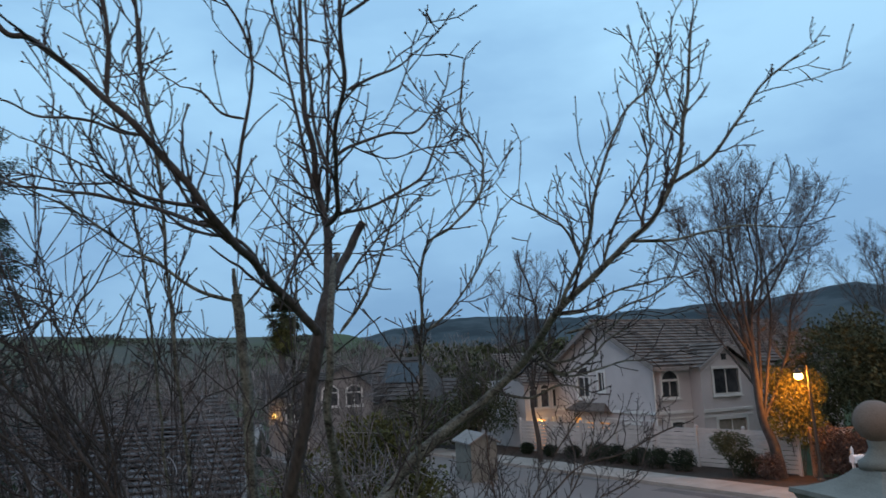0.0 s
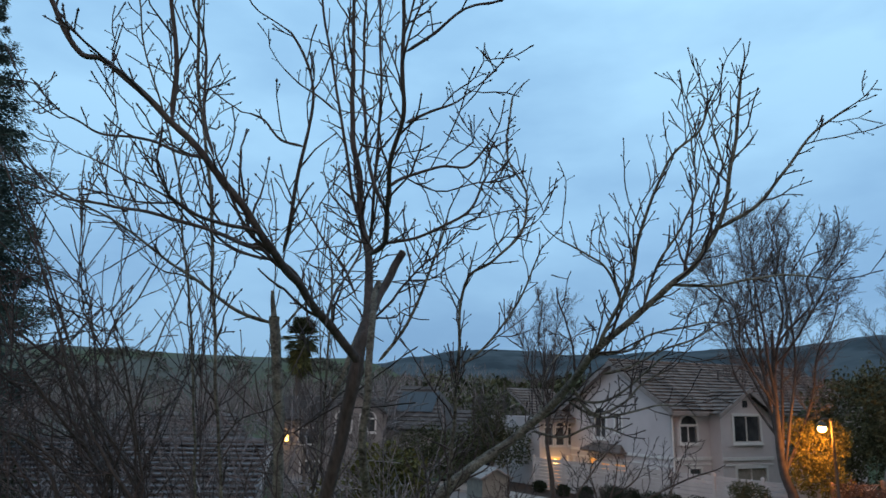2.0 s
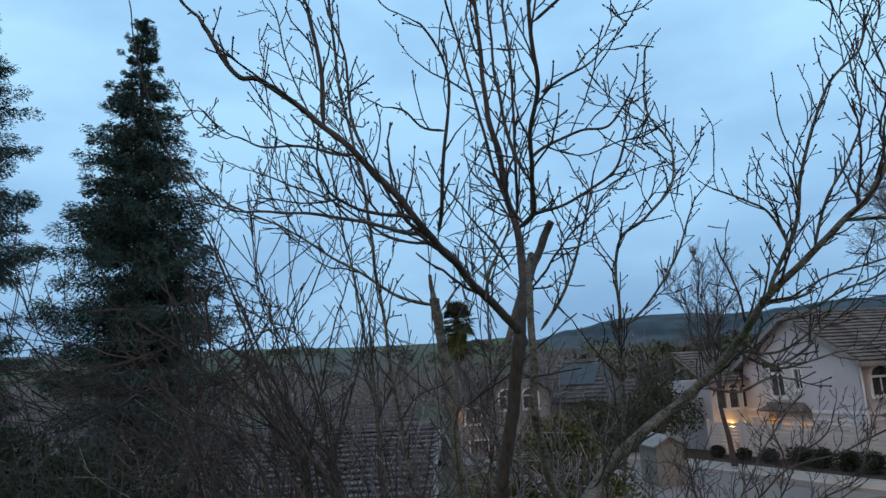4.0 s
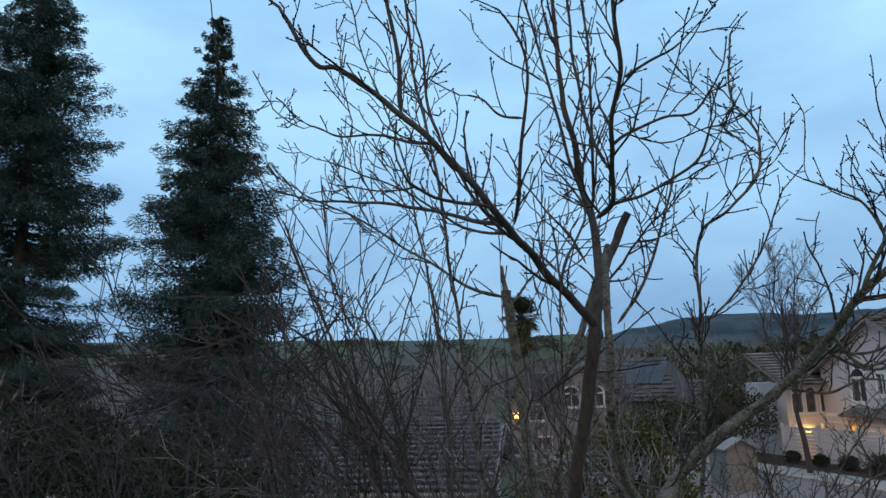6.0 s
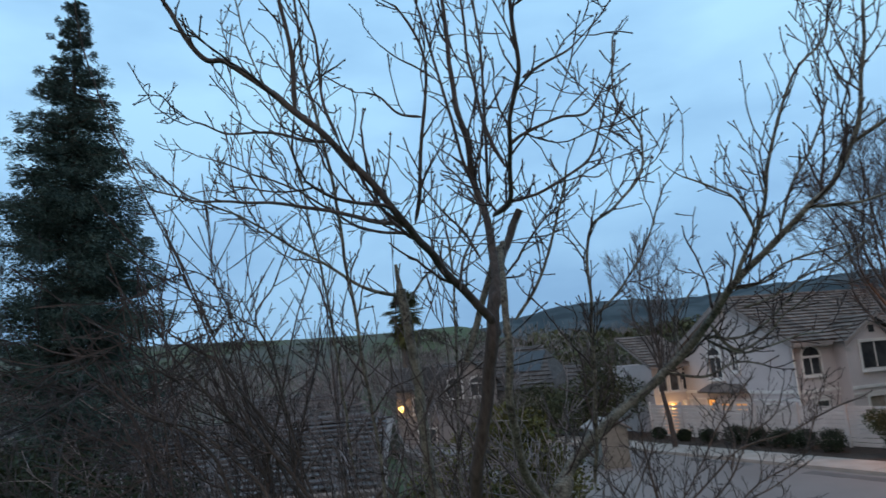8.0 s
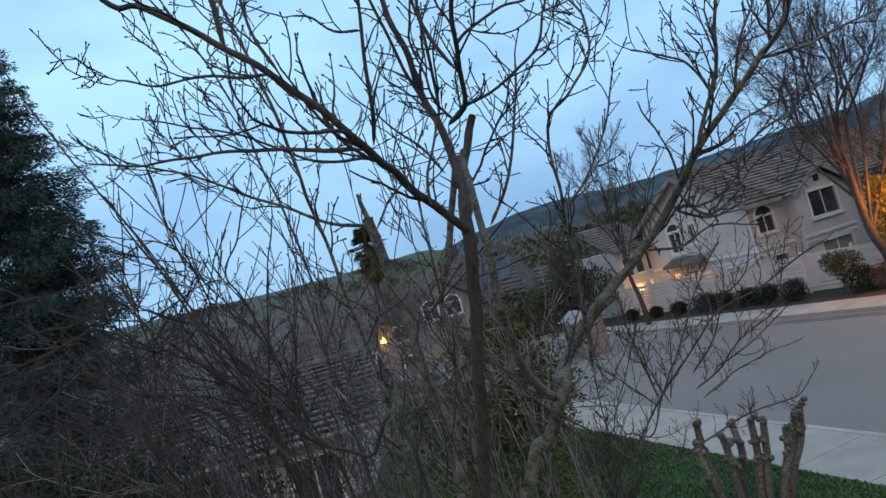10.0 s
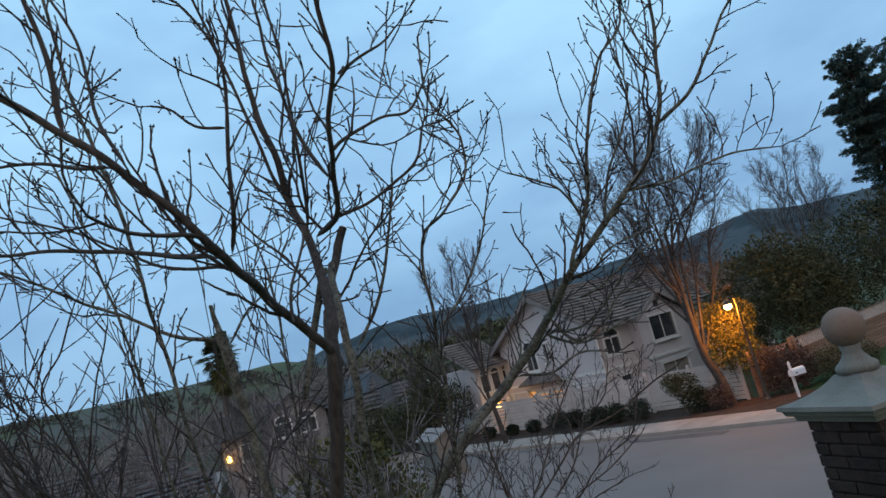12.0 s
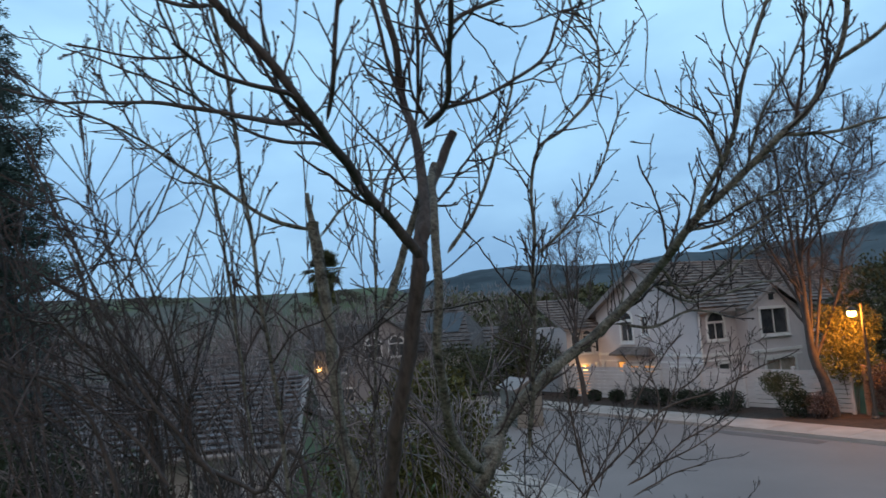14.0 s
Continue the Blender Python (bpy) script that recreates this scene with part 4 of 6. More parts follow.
# ---- brick pillar with cast cap and ball ----
def build_pillar():
    bx, by, bz = 2.504, 4.253, 4.584
    T = thing("brick_pillar", (bx, by, 0.1), "dark brick pillar with concrete cap and stone ball", "pillar")
    turn = Matrix.Translation((bx, by, 0)) @ Matrix.Rotation(math.radians(12), 4, "Z")
    part("ball", Geo().lathe([(0.118 * math.sin(math.pi * k / 16) + 0.001, -0.118 * math.cos(math.pi * k / 16)) for k in range(17)], 28, Matrix.Translation((bx, by, bz))), BALL, T, "smooth cast stone ball", smooth=True)
    z = bz - 0.120
    neck = [(0.115, -0.145), (0.118, -0.11), (0.105, -0.095), (0.09, -0.085), (0.062, -0.05), (0.052, -0.02), (0.06, 0.012)]
    part("neck", Geo().lathe(neck, 24, Matrix.Translation((bx, by, z))), CAP, T, smooth=True)
    cap = Geo()
    zc = z - 0.145
    rings = [(0.10, 0.0), (0.125, -0.028), (0.165, -0.058), (0.22, -0.088), (0.285, -0.110), (0.352, -0.124), (0.356, -0.150), (0.335, -0.158), (0.325, -0.185), (0.295, -0.195), (0.285, -0.225)]
    cap.lathe([(r * math.sqrt(2), h) for r, h in rings[::-1]], 4, turn @ Matrix.Translation((0, 0, zc)), turn=math.pi / 4)
    part("cap", cap, CAP, T, "ogee cast concrete cap")
    top = zc - 0.227
    core = Geo(turn).box((-0.235, -0.235, 0.0), (0.235, 0.235, top))
    core_ob = part("shaft", core, MORTAR, T, "mortar core of the shaft")
    brick_z, k = top, 0
    meshes = {}
    while brick_z > top - 2.4:
        zb = brick_z - 0.062
        for side in range(4):
            Q = turn @ Matrix.Rotation(side * math.pi / 2, 4, "Z")
            cuts = (-0.245, -0.035, 0.175, 0.245) if k % 2 else (-0.245, -0.14, 0.07, 0.245)
            for a, b in zip(cuts, cuts[1:]):
                j = random.uniform(-0.004, 0.005)
                part("brick", Geo(Q).box((a + 0.005, -0.256 + j, zb), (b - 0.005, -0.234, brick_z), bevel=0.004), BRICK, core_ob)
        brick_z -= 0.072
        k += 1
    low = Geo(turn).box((-0.25, -0.25, 0.0), (0.25, 0.25, brick_z))
    part("shaft_base", low, BRICK, T)


build_pillar()


# ---- bare trees ----
def shoot(twigs, buds, p, d, length, r, rng, level, scale=1.0, up=0.25, kink=0.22, sides=4, spur=0.8, spread=(30, 60), tip=0.0014):
    """A twig that kinks from bud to bud, with side shoots and short spurs."""
    step = 0.026 * scale
    n = max(2, int(length / step))
    p, d = Vector(p), Vector(d).normalized()
    pts, rad = [p.copy()], [r]
    side = rng.choice((-1, 1))
    for i in range(n):
        d = (d + Vector((rng.gauss(0, kink), rng.gauss(0, kink), rng.gauss(0, kink) + up * 0.35))).normalized()
        p = p + d * step
        pts.append(p.copy())
        rad.append(max(r * (1 - 0.5 * (i + 1) / n), tip * scale))
        if i == n - 1:
            break
        ax = d.cross(Vector((rng.gauss(0, 1), rng.gauss(0, 1), rng.gauss(0, 1))))
        if ax.length < 1e-3:
            continue
        side = -side
        q = Matrix.Rotation(math.radians(rng.uniform(*spread)), 3, ax.normalized()) @ d
        if level > 0 and rng.random() < 0.24:
            shoot(twigs, buds, p, q, length * rng.uniform(0.25, 0.55), rad[-1] * 0.7, rng, level - 1, scale, up, kink, sides, spur, spread, tip)
        elif rng.random() < spur * 0.72:
            e = p + q * step * rng.uniform(0.35, 0.95)
            twigs.tube([p, e], [rad[-1] * 0.75, rad[-1] * 0.6], 3, False)
            if buds is not None:
                buds.append((e, q, rng.uniform(0.0021, 0.0034) * scale))
    twigs.tube(pts, rad, sides, False)
    if buds is not None:
        buds.append((pts[-1], d, rng.uniform(0.0026, 0.0038) * scale))


def bud_mesh(geo, buds):
    for p, d, r in buds:
        a = d.orthogonal().normalized()
        b = d.cross(a)
        c = p + d * r * 1.2
        vs = [p - d * r * 0.4] + [c + a * r * math.cos(w) + b * r * math.sin(w) for w in (0, 2.09, 4.19)] + [c + d * r * 1.7]
        geo.add(vs, [(0, 2, 1), (0, 3, 2), (0, 1, 3), (1, 2, 4), (2, 3, 4), (3, 1, 4)])


def bare_tree(name, limbs, place, label, seed, mats=(BARK, TWIG), length=(0.14, 0.36), gap=0.046, level=2, twig_r=0.0036, up=0.30, category="tree", merge=False, low=4.15, wiggle=0.006, girth=0.84):
    """A tree from its boughs; the twigs along them are grown."""
    rng = random.Random(seed)
    T = thing(name, place, label, category)
    twigs, buds = Geo(), []
    for kind, r0, r1, twiggy, pts in limbs:
        if kind in ("trunk", "stem") and pts[0][2] < 4.3:
            a = Vector(pts[0])
            pts = [(0.4 * a.x + 0.6 * place[0], 0.4 * a.y + 0.6 * place[1], 0.0), *pts]
        line = spline(pts, 7)
        total = sum((b - a).length for a, b in zip(line, line[1:]))
        phase = rng.uniform(0, 50)
        rad, run = [], 0.0
        for i, p in enumerate(line):
            if i:
                run += (p - line[i - 1]).length
            t = run / total
            knob = 1 + 0.10 * noise.noise(Vector((run * 30, phase, 0)))
            rad.append((r0 + (r1 - r0) * t ** 0.62) * knob * girth)
            if 0 < i < len(line) - 1:
                line[i] = p + Vector((noise.noise(Vector((run * 9, phase, 1))), noise.noise(Vector((run * 9, phase, 2))), noise.noise(Vector((run * 9, phase, 3))))) * wiggle
        if kind in ("limb", "stub") or (kind == "stem" and pts[0][2] >= 4.3):
            rad[0], rad[1] = rad[0] * 0.15, rad[1] * 0.75
        if merge and kind == "trunk":
            rad[-2], rad[-1] = rad[-2] * 0.75, rad[-1] * 0.2
        bough = part(kind, Geo().tube(line, rad, 9), mats[0], T, smooth=True)
        if kind == "stub" or (kind == "trunk" and r1 < 0.02):
            d = (line[-1] - line[-2]).normalized()
            part("cut_face", Geo().tube([line[-1] + d * 0.0005, line[-1] + d * 0.003], [rad[-1] * 0.94, rad[-1] * 0.9], 9), CUT_WOOD, bough)
        if not twiggy:
            continue
        run, want = 0.0, gap * rng.uniform(0.5, 1.5)
        for i in range(1, len(line)):
            seg = line[i] - line[i - 1]
            run += seg.length
            t_here = sum((b - a).length for a, b in zip(line[:i], line[1:i + 1])) / total
            while run > want:
                run -= want
                want = gap * rng.uniform(0.45, 1.6)
                d = seg.normalized()
                ax = d.cross(Vector((rng.gauss(0, 1), rng.gauss(0, 0.7), rng.gauss(0, 1))))
                if ax.length < 1e-3 or line[i].z < low:
                    continue
                q = Matrix.Rotation(math.radians(rng.uniform(28, 68)), 3, ax.normalized()) @ d
                q = (q + Vector((0, 0, 0.35))).normalized()
                big = rng.random() < 0.34
                ln = rng.uniform(*length) * (1.15 if big else 0.40) * (1.1 - 0.3 * t_here)
                shoot(twigs, buds, line[i], q, ln, min(rad[i] * 0.6, twig_r * (1.25 if big else 0.8)), rng, level if big else 0, up=up, kink=0.17, tip=0.0017)
        d = (line[-1] - line[-2]).normalized()
        shoot(twigs, buds, line[-1], d, rng.uniform(*length) * 0.6, rad[-1] * 0.8, rng, level, up=up, kink=0.15, tip=0.0017)
    part("twig_spray", twigs, mats[1], T, "dark bare twigs with winter buds", smooth=True, kind="stuff")
    g = Geo()
    bud_mesh(g, buds)
    if g.v:
        part("bud_spray", g, mats[1], T, kind="stuff")
    return T


# Boughs: kind, thickness at the foot and the tip, whether twigs grow on it, and the way it takes.
def bough(tree, kind, foot, tip, twiggy, *way):
    tree.append((kind, foot, tip, twiggy, way))


MAIN_TREE = []
bough(MAIN_TREE, "trunk", 0.0250, 0.0215, 0, (-0.937, 2.500, 2.754), (-0.471, 2.200, 4.315), (-0.370, 2.050, 4.705), (-0.314, 2.000, 4.932), (-0.295, 1.976, 5.036), (-0.289, 2.000, 5.106), (-0.276, 2.040, 5.177))
bough(MAIN_TREE, "limb", 0.0165, 0.0060, 1, (-0.280, 1.990, 5.026), (-0.296, 1.965, 5.080), (-0.379, 1.780, 5.201), (-0.417, 1.572, 5.272), (-0.481, 1.500, 5.373), (-0.563, 1.460, 5.471), (-0.625, 1.440, 5.531), (-0.738, 1.380, 5.633), (-0.793, 1.360, 5.649), (-0.866, 1.340, 5.775))
bough(MAIN_TREE, "limb", 0.0210, 0.0055, 1, (-0.276, 1.980, 5.100), (-0.275, 2.050, 5.200), (-0.290, 2.150, 5.364), (-0.320, 2.200, 5.497), (-0.337, 2.150, 5.663), (-0.362, 2.150, 5.847), (-0.370, 2.150, 6.080), (-0.378, 2.150, 6.365))
bough(MAIN_TREE, "limb", 0.0095, 0.0042, 1, (-0.255, 1.900, 5.346), (-0.194, 1.700, 5.341), (-0.179, 1.580, 5.410), (-0.168, 1.500, 5.461), (-0.135, 1.420, 5.544), (-0.135, 1.380, 5.648), (-0.139, 1.360, 5.839))
bough(MAIN_TREE, "limb", 0.0075, 0.0040, 1, (-0.307, 2.180, 5.439), (-0.363, 2.160, 5.646), (-0.411, 2.140, 5.916), (-0.463, 2.120, 6.176), (-0.493, 2.120, 6.336))
bough(MAIN_TREE, "limb", 0.0065, 0.0035, 1, (-0.292, 2.120, 5.409), (-0.264, 2.000, 5.548), (-0.252, 1.950, 5.733), (-0.252, 1.920, 5.944), (-0.258, 1.900, 6.183))
bough(MAIN_TREE, "limb", 0.0060, 0.0035, 1, (-0.188, 1.620, 5.394), (-0.242, 1.660, 5.555), (-0.264, 1.700, 5.763), (-0.270, 1.720, 6.044))
bough(MAIN_TREE, "limb", 0.0045, 0.0025, 1, (-0.415, 2.140, 5.859), (-0.463, 2.100, 5.884), (-0.515, 2.080, 5.918), (-0.566, 2.060, 5.961))
bough(MAIN_TREE, "limb", 0.0040, 0.0025, 1, (-0.349, 1.480, 5.493), (-0.403, 1.500, 5.516), (-0.450, 1.520, 5.567), (-0.490, 1.540, 5.593))
bough(MAIN_TREE, "stub", 0.0165, 0.0150, 0, (-0.277, 2.150, 5.213), (-0.258, 2.220, 5.299), (-0.227, 2.260, 5.375), (-0.199, 2.270, 5.433))
bough(MAIN_TREE, "limb", 0.0065, 0.0030, 1, (-0.247, 1.850, 5.337), (-0.201, 1.780, 5.349), (-0.130, 1.770, 5.361), (-0.059, 1.770, 5.396), (0.005, 1.770, 5.440), (0.046, 1.780, 5.522))
bough(MAIN_TREE, "limb", 0.0050, 0.0030, 1, (-0.174, 1.550, 5.426), (-0.137, 1.560, 5.455), (-0.065, 1.580, 5.488), (-0.002, 1.600, 5.496), (0.048, 1.620, 5.556))
bough(MAIN_TREE, "limb", 0.0050, 0.0025, 1, (-0.130, 1.420, 5.525), (-0.085, 1.440, 5.556), (-0.034, 1.460, 5.585), (0.006, 1.480, 5.624))
bough(MAIN_TREE, "limb", 0.0050, 0.0025, 1, (-0.133, 1.380, 5.660), (-0.077, 1.400, 5.711), (-0.021, 1.420, 5.774), (0.062, 1.450, 5.821))
bough(MAIN_TREE, "limb", 0.0065, 0.0030, 1, (-0.403, 1.570, 5.279), (-0.375, 1.500, 5.349), (-0.357, 1.480, 5.442), (-0.339, 1.470, 5.533), (-0.333, 1.460, 5.612), (-0.359, 1.460, 5.689), (-0.396, 1.460, 5.753))
bough(MAIN_TREE, "limb", 0.0080, 0.0050, 1, (-0.620, 1.440, 5.528), (-0.621, 1.430, 5.643), (-0.645, 1.420, 5.818))
bough(MAIN_TREE, "limb", 0.0050, 0.0030, 1, (-0.533, 1.460, 5.458), (-0.580, 1.500, 5.576), (-0.586, 1.500, 5.709), (-0.631, 1.500, 5.858))
bough(MAIN_TREE, "limb", 0.0085, 0.0035, 1, (-0.434, 1.600, 5.282), (-0.628, 1.800, 5.373), (-0.780, 1.850, 5.428), (-0.982, 1.950, 5.485), (-1.204, 2.080, 5.547), (-1.388, 2.150, 5.618))
bough(MAIN_TREE, "limb", 0.0055, 0.0028, 1, (-0.564, 1.480, 5.464), (-0.638, 1.520, 5.493), (-0.739, 1.560, 5.537), (-0.851, 1.600, 5.566), (-0.963, 1.640, 5.623))
bough(MAIN_TREE, "limb", 0.0060, 0.0030, 1, (-0.374, 1.750, 5.183), (-0.443, 1.800, 5.291), (-0.621, 1.900, 5.361), (-0.819, 2.000, 5.503), (-0.975, 2.050, 5.590), (-1.157, 2.100, 5.682))
bough(MAIN_TREE, "limb", 0.0055, 0.0030, 1, (-0.344, 1.800, 5.146), (-0.338, 1.900, 5.245), (-0.296, 2.000, 5.370), (-0.329, 2.050, 5.464), (-0.413, 2.100, 5.583))
bough(MAIN_TREE, "limb", 0.0055, 0.0030, 1, (-0.315, 2.100, 5.257), (-0.374, 2.150, 5.369), (-0.453, 2.200, 5.470), (-0.528, 2.250, 5.577))
CUT_TREE = []
bough(CUT_TREE, "trunk", 0.0330, 0.0205, 0, (-1.026, 2.550, 2.721), (-0.588, 2.500, 4.247), (-0.590, 2.450, 4.610), (-0.600, 2.420, 4.907), (-0.616, 2.400, 5.106), (-0.632, 2.400, 5.235))
bough(CUT_TREE, "stub", 0.0200, 0.0070, 0, (-0.628, 2.400, 5.180), (-0.632, 2.398, 5.240), (-0.640, 2.395, 5.280), (-0.643, 2.395, 5.318))
bough(CUT_TREE, "limb", 0.0085, 0.0035, 1, (-0.643, 2.420, 5.212), (-0.754, 2.380, 5.253), (-0.856, 2.350, 5.322), (-0.946, 2.320, 5.386), (-1.067, 2.280, 5.475), (-1.181, 2.250, 5.546), (-1.297, 2.200, 5.601))
bough(CUT_TREE, "limb", 0.0060, 0.0030, 1, (-0.617, 2.420, 5.191), (-0.562, 2.500, 5.284), (-0.475, 2.550, 5.367), (-0.403, 2.600, 5.498))
bough(CUT_TREE, "stub", 0.0135, 0.0150, 0, (-0.285, 2.500, 5.370), (-0.318, 2.520, 5.310), (-0.382, 2.550, 5.158), (-0.420, 2.550, 5.050), (-0.446, 2.550, 4.978))
bough(CUT_TREE, "stem", 0.0095, 0.0050, 1, (-0.644, 2.200, 3.733), (-0.632, 2.000, 4.660), (-0.638, 1.900, 4.994), (-0.658, 1.880, 5.225), (-0.670, 1.870, 5.387), (-0.701, 1.850, 5.596), (-0.743, 1.850, 5.819), (-0.768, 1.850, 6.118))
bough(CUT_TREE, "stem", 0.0055, 0.0030, 1, (-0.797, 2.300, 4.583), (-0.772, 2.050, 5.140), (-0.799, 2.000, 5.389), (-0.849, 2.000, 5.653), (-0.969, 2.000, 5.968), (-1.017, 2.000, 6.186))
bough(CUT_TREE, "stem", 0.0100, 0.0050, 1, (-0.559, 2.700, 3.297), (-0.525, 2.650, 4.544), (-0.500, 2.650, 4.919), (-0.480, 2.600, 5.223), (-0.486, 2.600, 5.437))
RIGHT_TREE = []
bough(RIGHT_TREE, "trunk", 0.0300, 0.0210, 0, (-0.866, 2.350, 2.887), (-0.356, 2.300, 4.250), (-0.247, 2.280, 4.404), (-0.177, 2.260, 4.520), (-0.127, 2.300, 4.614))
bough(RIGHT_TREE, "limb", 0.0240, 0.0040, 1, (-0.173, 2.260, 4.559), (-0.134, 2.320, 4.618), (-0.011, 2.360, 4.738), (0.156, 2.400, 4.851), (0.293, 2.340, 4.980), (0.351, 2.200, 5.076), (0.379, 2.145, 5.121), (0.480, 2.120, 5.206), (0.573, 2.070, 5.294), (0.645, 2.050, 5.353), (0.704, 2.030, 5.445), (0.733, 2.000, 5.543), (0.761, 1.980, 5.711), (0.792, 1.970, 5.920))
bough(RIGHT_TREE, "limb", 0.0070, 0.0030, 1, (0.710, 2.030, 5.456), (0.805, 2.000, 5.515), (0.886, 1.980, 5.605), (0.953, 1.960, 5.704), (1.068, 1.940, 5.795))
bough(RIGHT_TREE, "limb", 0.0060, 0.0025, 1, (0.582, 2.070, 5.305), (0.709, 2.060, 5.303), (0.804, 2.050, 5.322), (0.898, 2.040, 5.336), (1.012, 2.030, 5.323))
bough(RIGHT_TREE, "limb", 0.0075, 0.0030, 1, (0.387, 2.140, 5.128), (0.429, 2.080, 5.227), (0.468, 2.020, 5.329), (0.475, 1.980, 5.424), (0.518, 1.960, 5.538), (0.566, 1.950, 5.640), (0.650, 1.950, 5.728), (0.681, 1.950, 5.819))
bough(RIGHT_TREE, "limb", 0.0050, 0.0025, 1, (0.510, 2.100, 5.235), (0.557, 2.080, 5.371), (0.627, 2.060, 5.481), (0.667, 2.050, 5.596), (0.660, 2.040, 5.748))
bough(RIGHT_TREE, "limb", 0.0050, 0.0025, 1, (0.446, 2.060, 5.240), (0.403, 2.050, 5.345), (0.357, 2.050, 5.383), (0.271, 2.050, 5.428))
bough(RIGHT_TREE, "limb", 0.0070, 0.0030, 1, (0.335, 2.300, 5.026), (0.404, 2.320, 4.940), (0.494, 2.320, 4.972), (0.546, 2.310, 5.031), (0.621, 2.300, 5.072))
bough(RIGHT_TREE, "limb", 0.0055, 0.0025, 1, (0.409, 2.200, 5.057), (0.486, 2.200, 5.074), (0.584, 2.200, 5.126), (0.689, 2.200, 5.169), (0.770, 2.200, 5.214))
bough(RIGHT_TREE, "limb", 0.0040, 0.0020, 1, (0.742, 2.000, 5.609), (0.709, 1.990, 5.725), (0.673, 1.980, 5.895))
bough(RIGHT_TREE, "stem", 0.0155, 0.0090, 0, (-0.177, 2.260, 4.520), (-0.242, 2.120, 4.624), (-0.255, 2.000, 4.758), (-0.256, 1.920, 4.872), (-0.246, 1.890, 5.004), (-0.244, 1.890, 5.070), (-0.246, 1.920, 5.141), (-0.250, 1.980, 5.226), (-0.245, 2.040, 5.295))
bough(RIGHT_TREE, "limb", 0.0055, 0.0030, 1, (-0.222, 1.900, 5.065), (-0.160, 1.880, 5.145), (-0.125, 1.860, 5.217), (-0.081, 1.850, 5.331), (-0.051, 1.840, 5.431))
bough(RIGHT_TREE, "stem", 0.0075, 0.0030, 1, (-0.058, 2.300, 4.556), (-0.035, 2.200, 4.794), (-0.019, 2.120, 5.052), (-0.013, 2.080, 5.211), (0.011, 2.060, 5.321), (0.082, 2.070, 5.370), (0.160, 2.090, 5.456), (0.182, 2.100, 5.561), (0.168, 2.110, 5.617), (0.130, 2.120, 5.693), (0.125, 2.120, 5.802), (0.142, 2.120, 5.902))
bough(RIGHT_TREE, "limb", 0.0045, 0.0025, 1, (-0.014, 2.120, 5.065), (0.057, 2.120, 5.123), (0.126, 2.120, 5.211), (0.180, 2.120, 5.309), (0.218, 2.120, 5.406))
bough(RIGHT_TREE, "limb", 0.0062, 0.0028, 1, (0.311, 2.417, 4.996), (0.415, 2.383, 4.977), (0.502, 2.347, 5.012), (0.571, 2.312, 5.075), (0.623, 2.278, 5.120))
bough(RIGHT_TREE, "limb", 0.0060, 0.0028, 1, (0.337, 2.414, 4.980), (0.438, 2.430, 4.932), (0.535, 2.442, 4.945), (0.632, 2.451, 4.969), (0.707, 2.463, 4.970))
bough(RIGHT_TREE, "limb", 0.0058, 0.0028, 1, (0.222, 2.426, 4.881), (0.317, 2.376, 4.866), (0.401, 2.324, 4.903), (0.469, 2.272, 4.888))
bough(RIGHT_TREE, "limb", 0.0062, 0.0028, 1, (0.409, 2.343, 5.119), (0.530, 2.351, 5.137), (0.592, 2.368, 5.188), (0.723, 2.364, 5.219), (0.804, 2.371, 5.236))
bough(RIGHT_TREE, "limb", 0.0050, 0.0028, 1, (0.174, 2.429, 4.841), (0.257, 2.473, 4.946), (0.277, 2.521, 5.060), (0.335, 2.565, 5.139))
LEFT_SHRUB = []
bough(LEFT_SHRUB, "stem", 0.0085, 0.0030, 0, (-1.037, 2.900, 3.583), (-1.092, 2.700, 4.508), (-1.215, 2.550, 4.834), (-1.294, 2.420, 5.003), (-1.349, 2.320, 5.269), (-1.425, 2.300, 5.461), (-1.610, 2.300, 5.836), (-1.759, 2.300, 6.239), (-1.816, 2.300, 6.552))
bough(LEFT_SHRUB, "stem", 0.0100, 0.0060, 1, (-1.317, 2.900, 4.289), (-1.287, 2.600, 4.733), (-1.335, 2.500, 4.855), (-1.416, 2.400, 5.008))
bough(LEFT_SHRUB, "stem", 0.0090, 0.0040, 0, (-1.238, 2.800, 4.220), (-1.268, 2.700, 4.652), (-1.354, 2.650, 4.853), (-1.466, 2.600, 5.252), (-1.639, 2.600, 5.628))
bough(LEFT_SHRUB, "stem", 0.0160, 0.0060, 1, (-1.046, 2.800, 3.935), (-1.118, 2.750, 4.468), (-1.218, 2.730, 4.688), (-1.425, 2.700, 5.014), (-1.603, 2.700, 5.142))
bough(LEFT_SHRUB, "stem", 0.0150, 0.0040, 1, (-1.366, 2.900, 3.798), (-1.196, 2.800, 4.414), (-1.250, 2.750, 4.645), (-1.299, 2.700, 4.803), (-1.422, 2.650, 5.089), (-1.582, 2.600, 5.471), (-1.617, 2.600, 5.592))
bough(LEFT_SHRUB, "stem", 0.0140, 0.0100, 0, (-0.768, 2.800, 4.143), (-0.970, 2.800, 4.387), (-1.160, 2.800, 4.495), (-1.270, 2.800, 4.639))
bough(LEFT_SHRUB, "stem", 0.0060, 0.0030, 1, (-1.065, 2.600, 4.538), (-1.105, 2.400, 5.032), (-1.142, 2.350, 5.177), (-1.060, 2.320, 5.280), (-1.001, 2.300, 5.384))
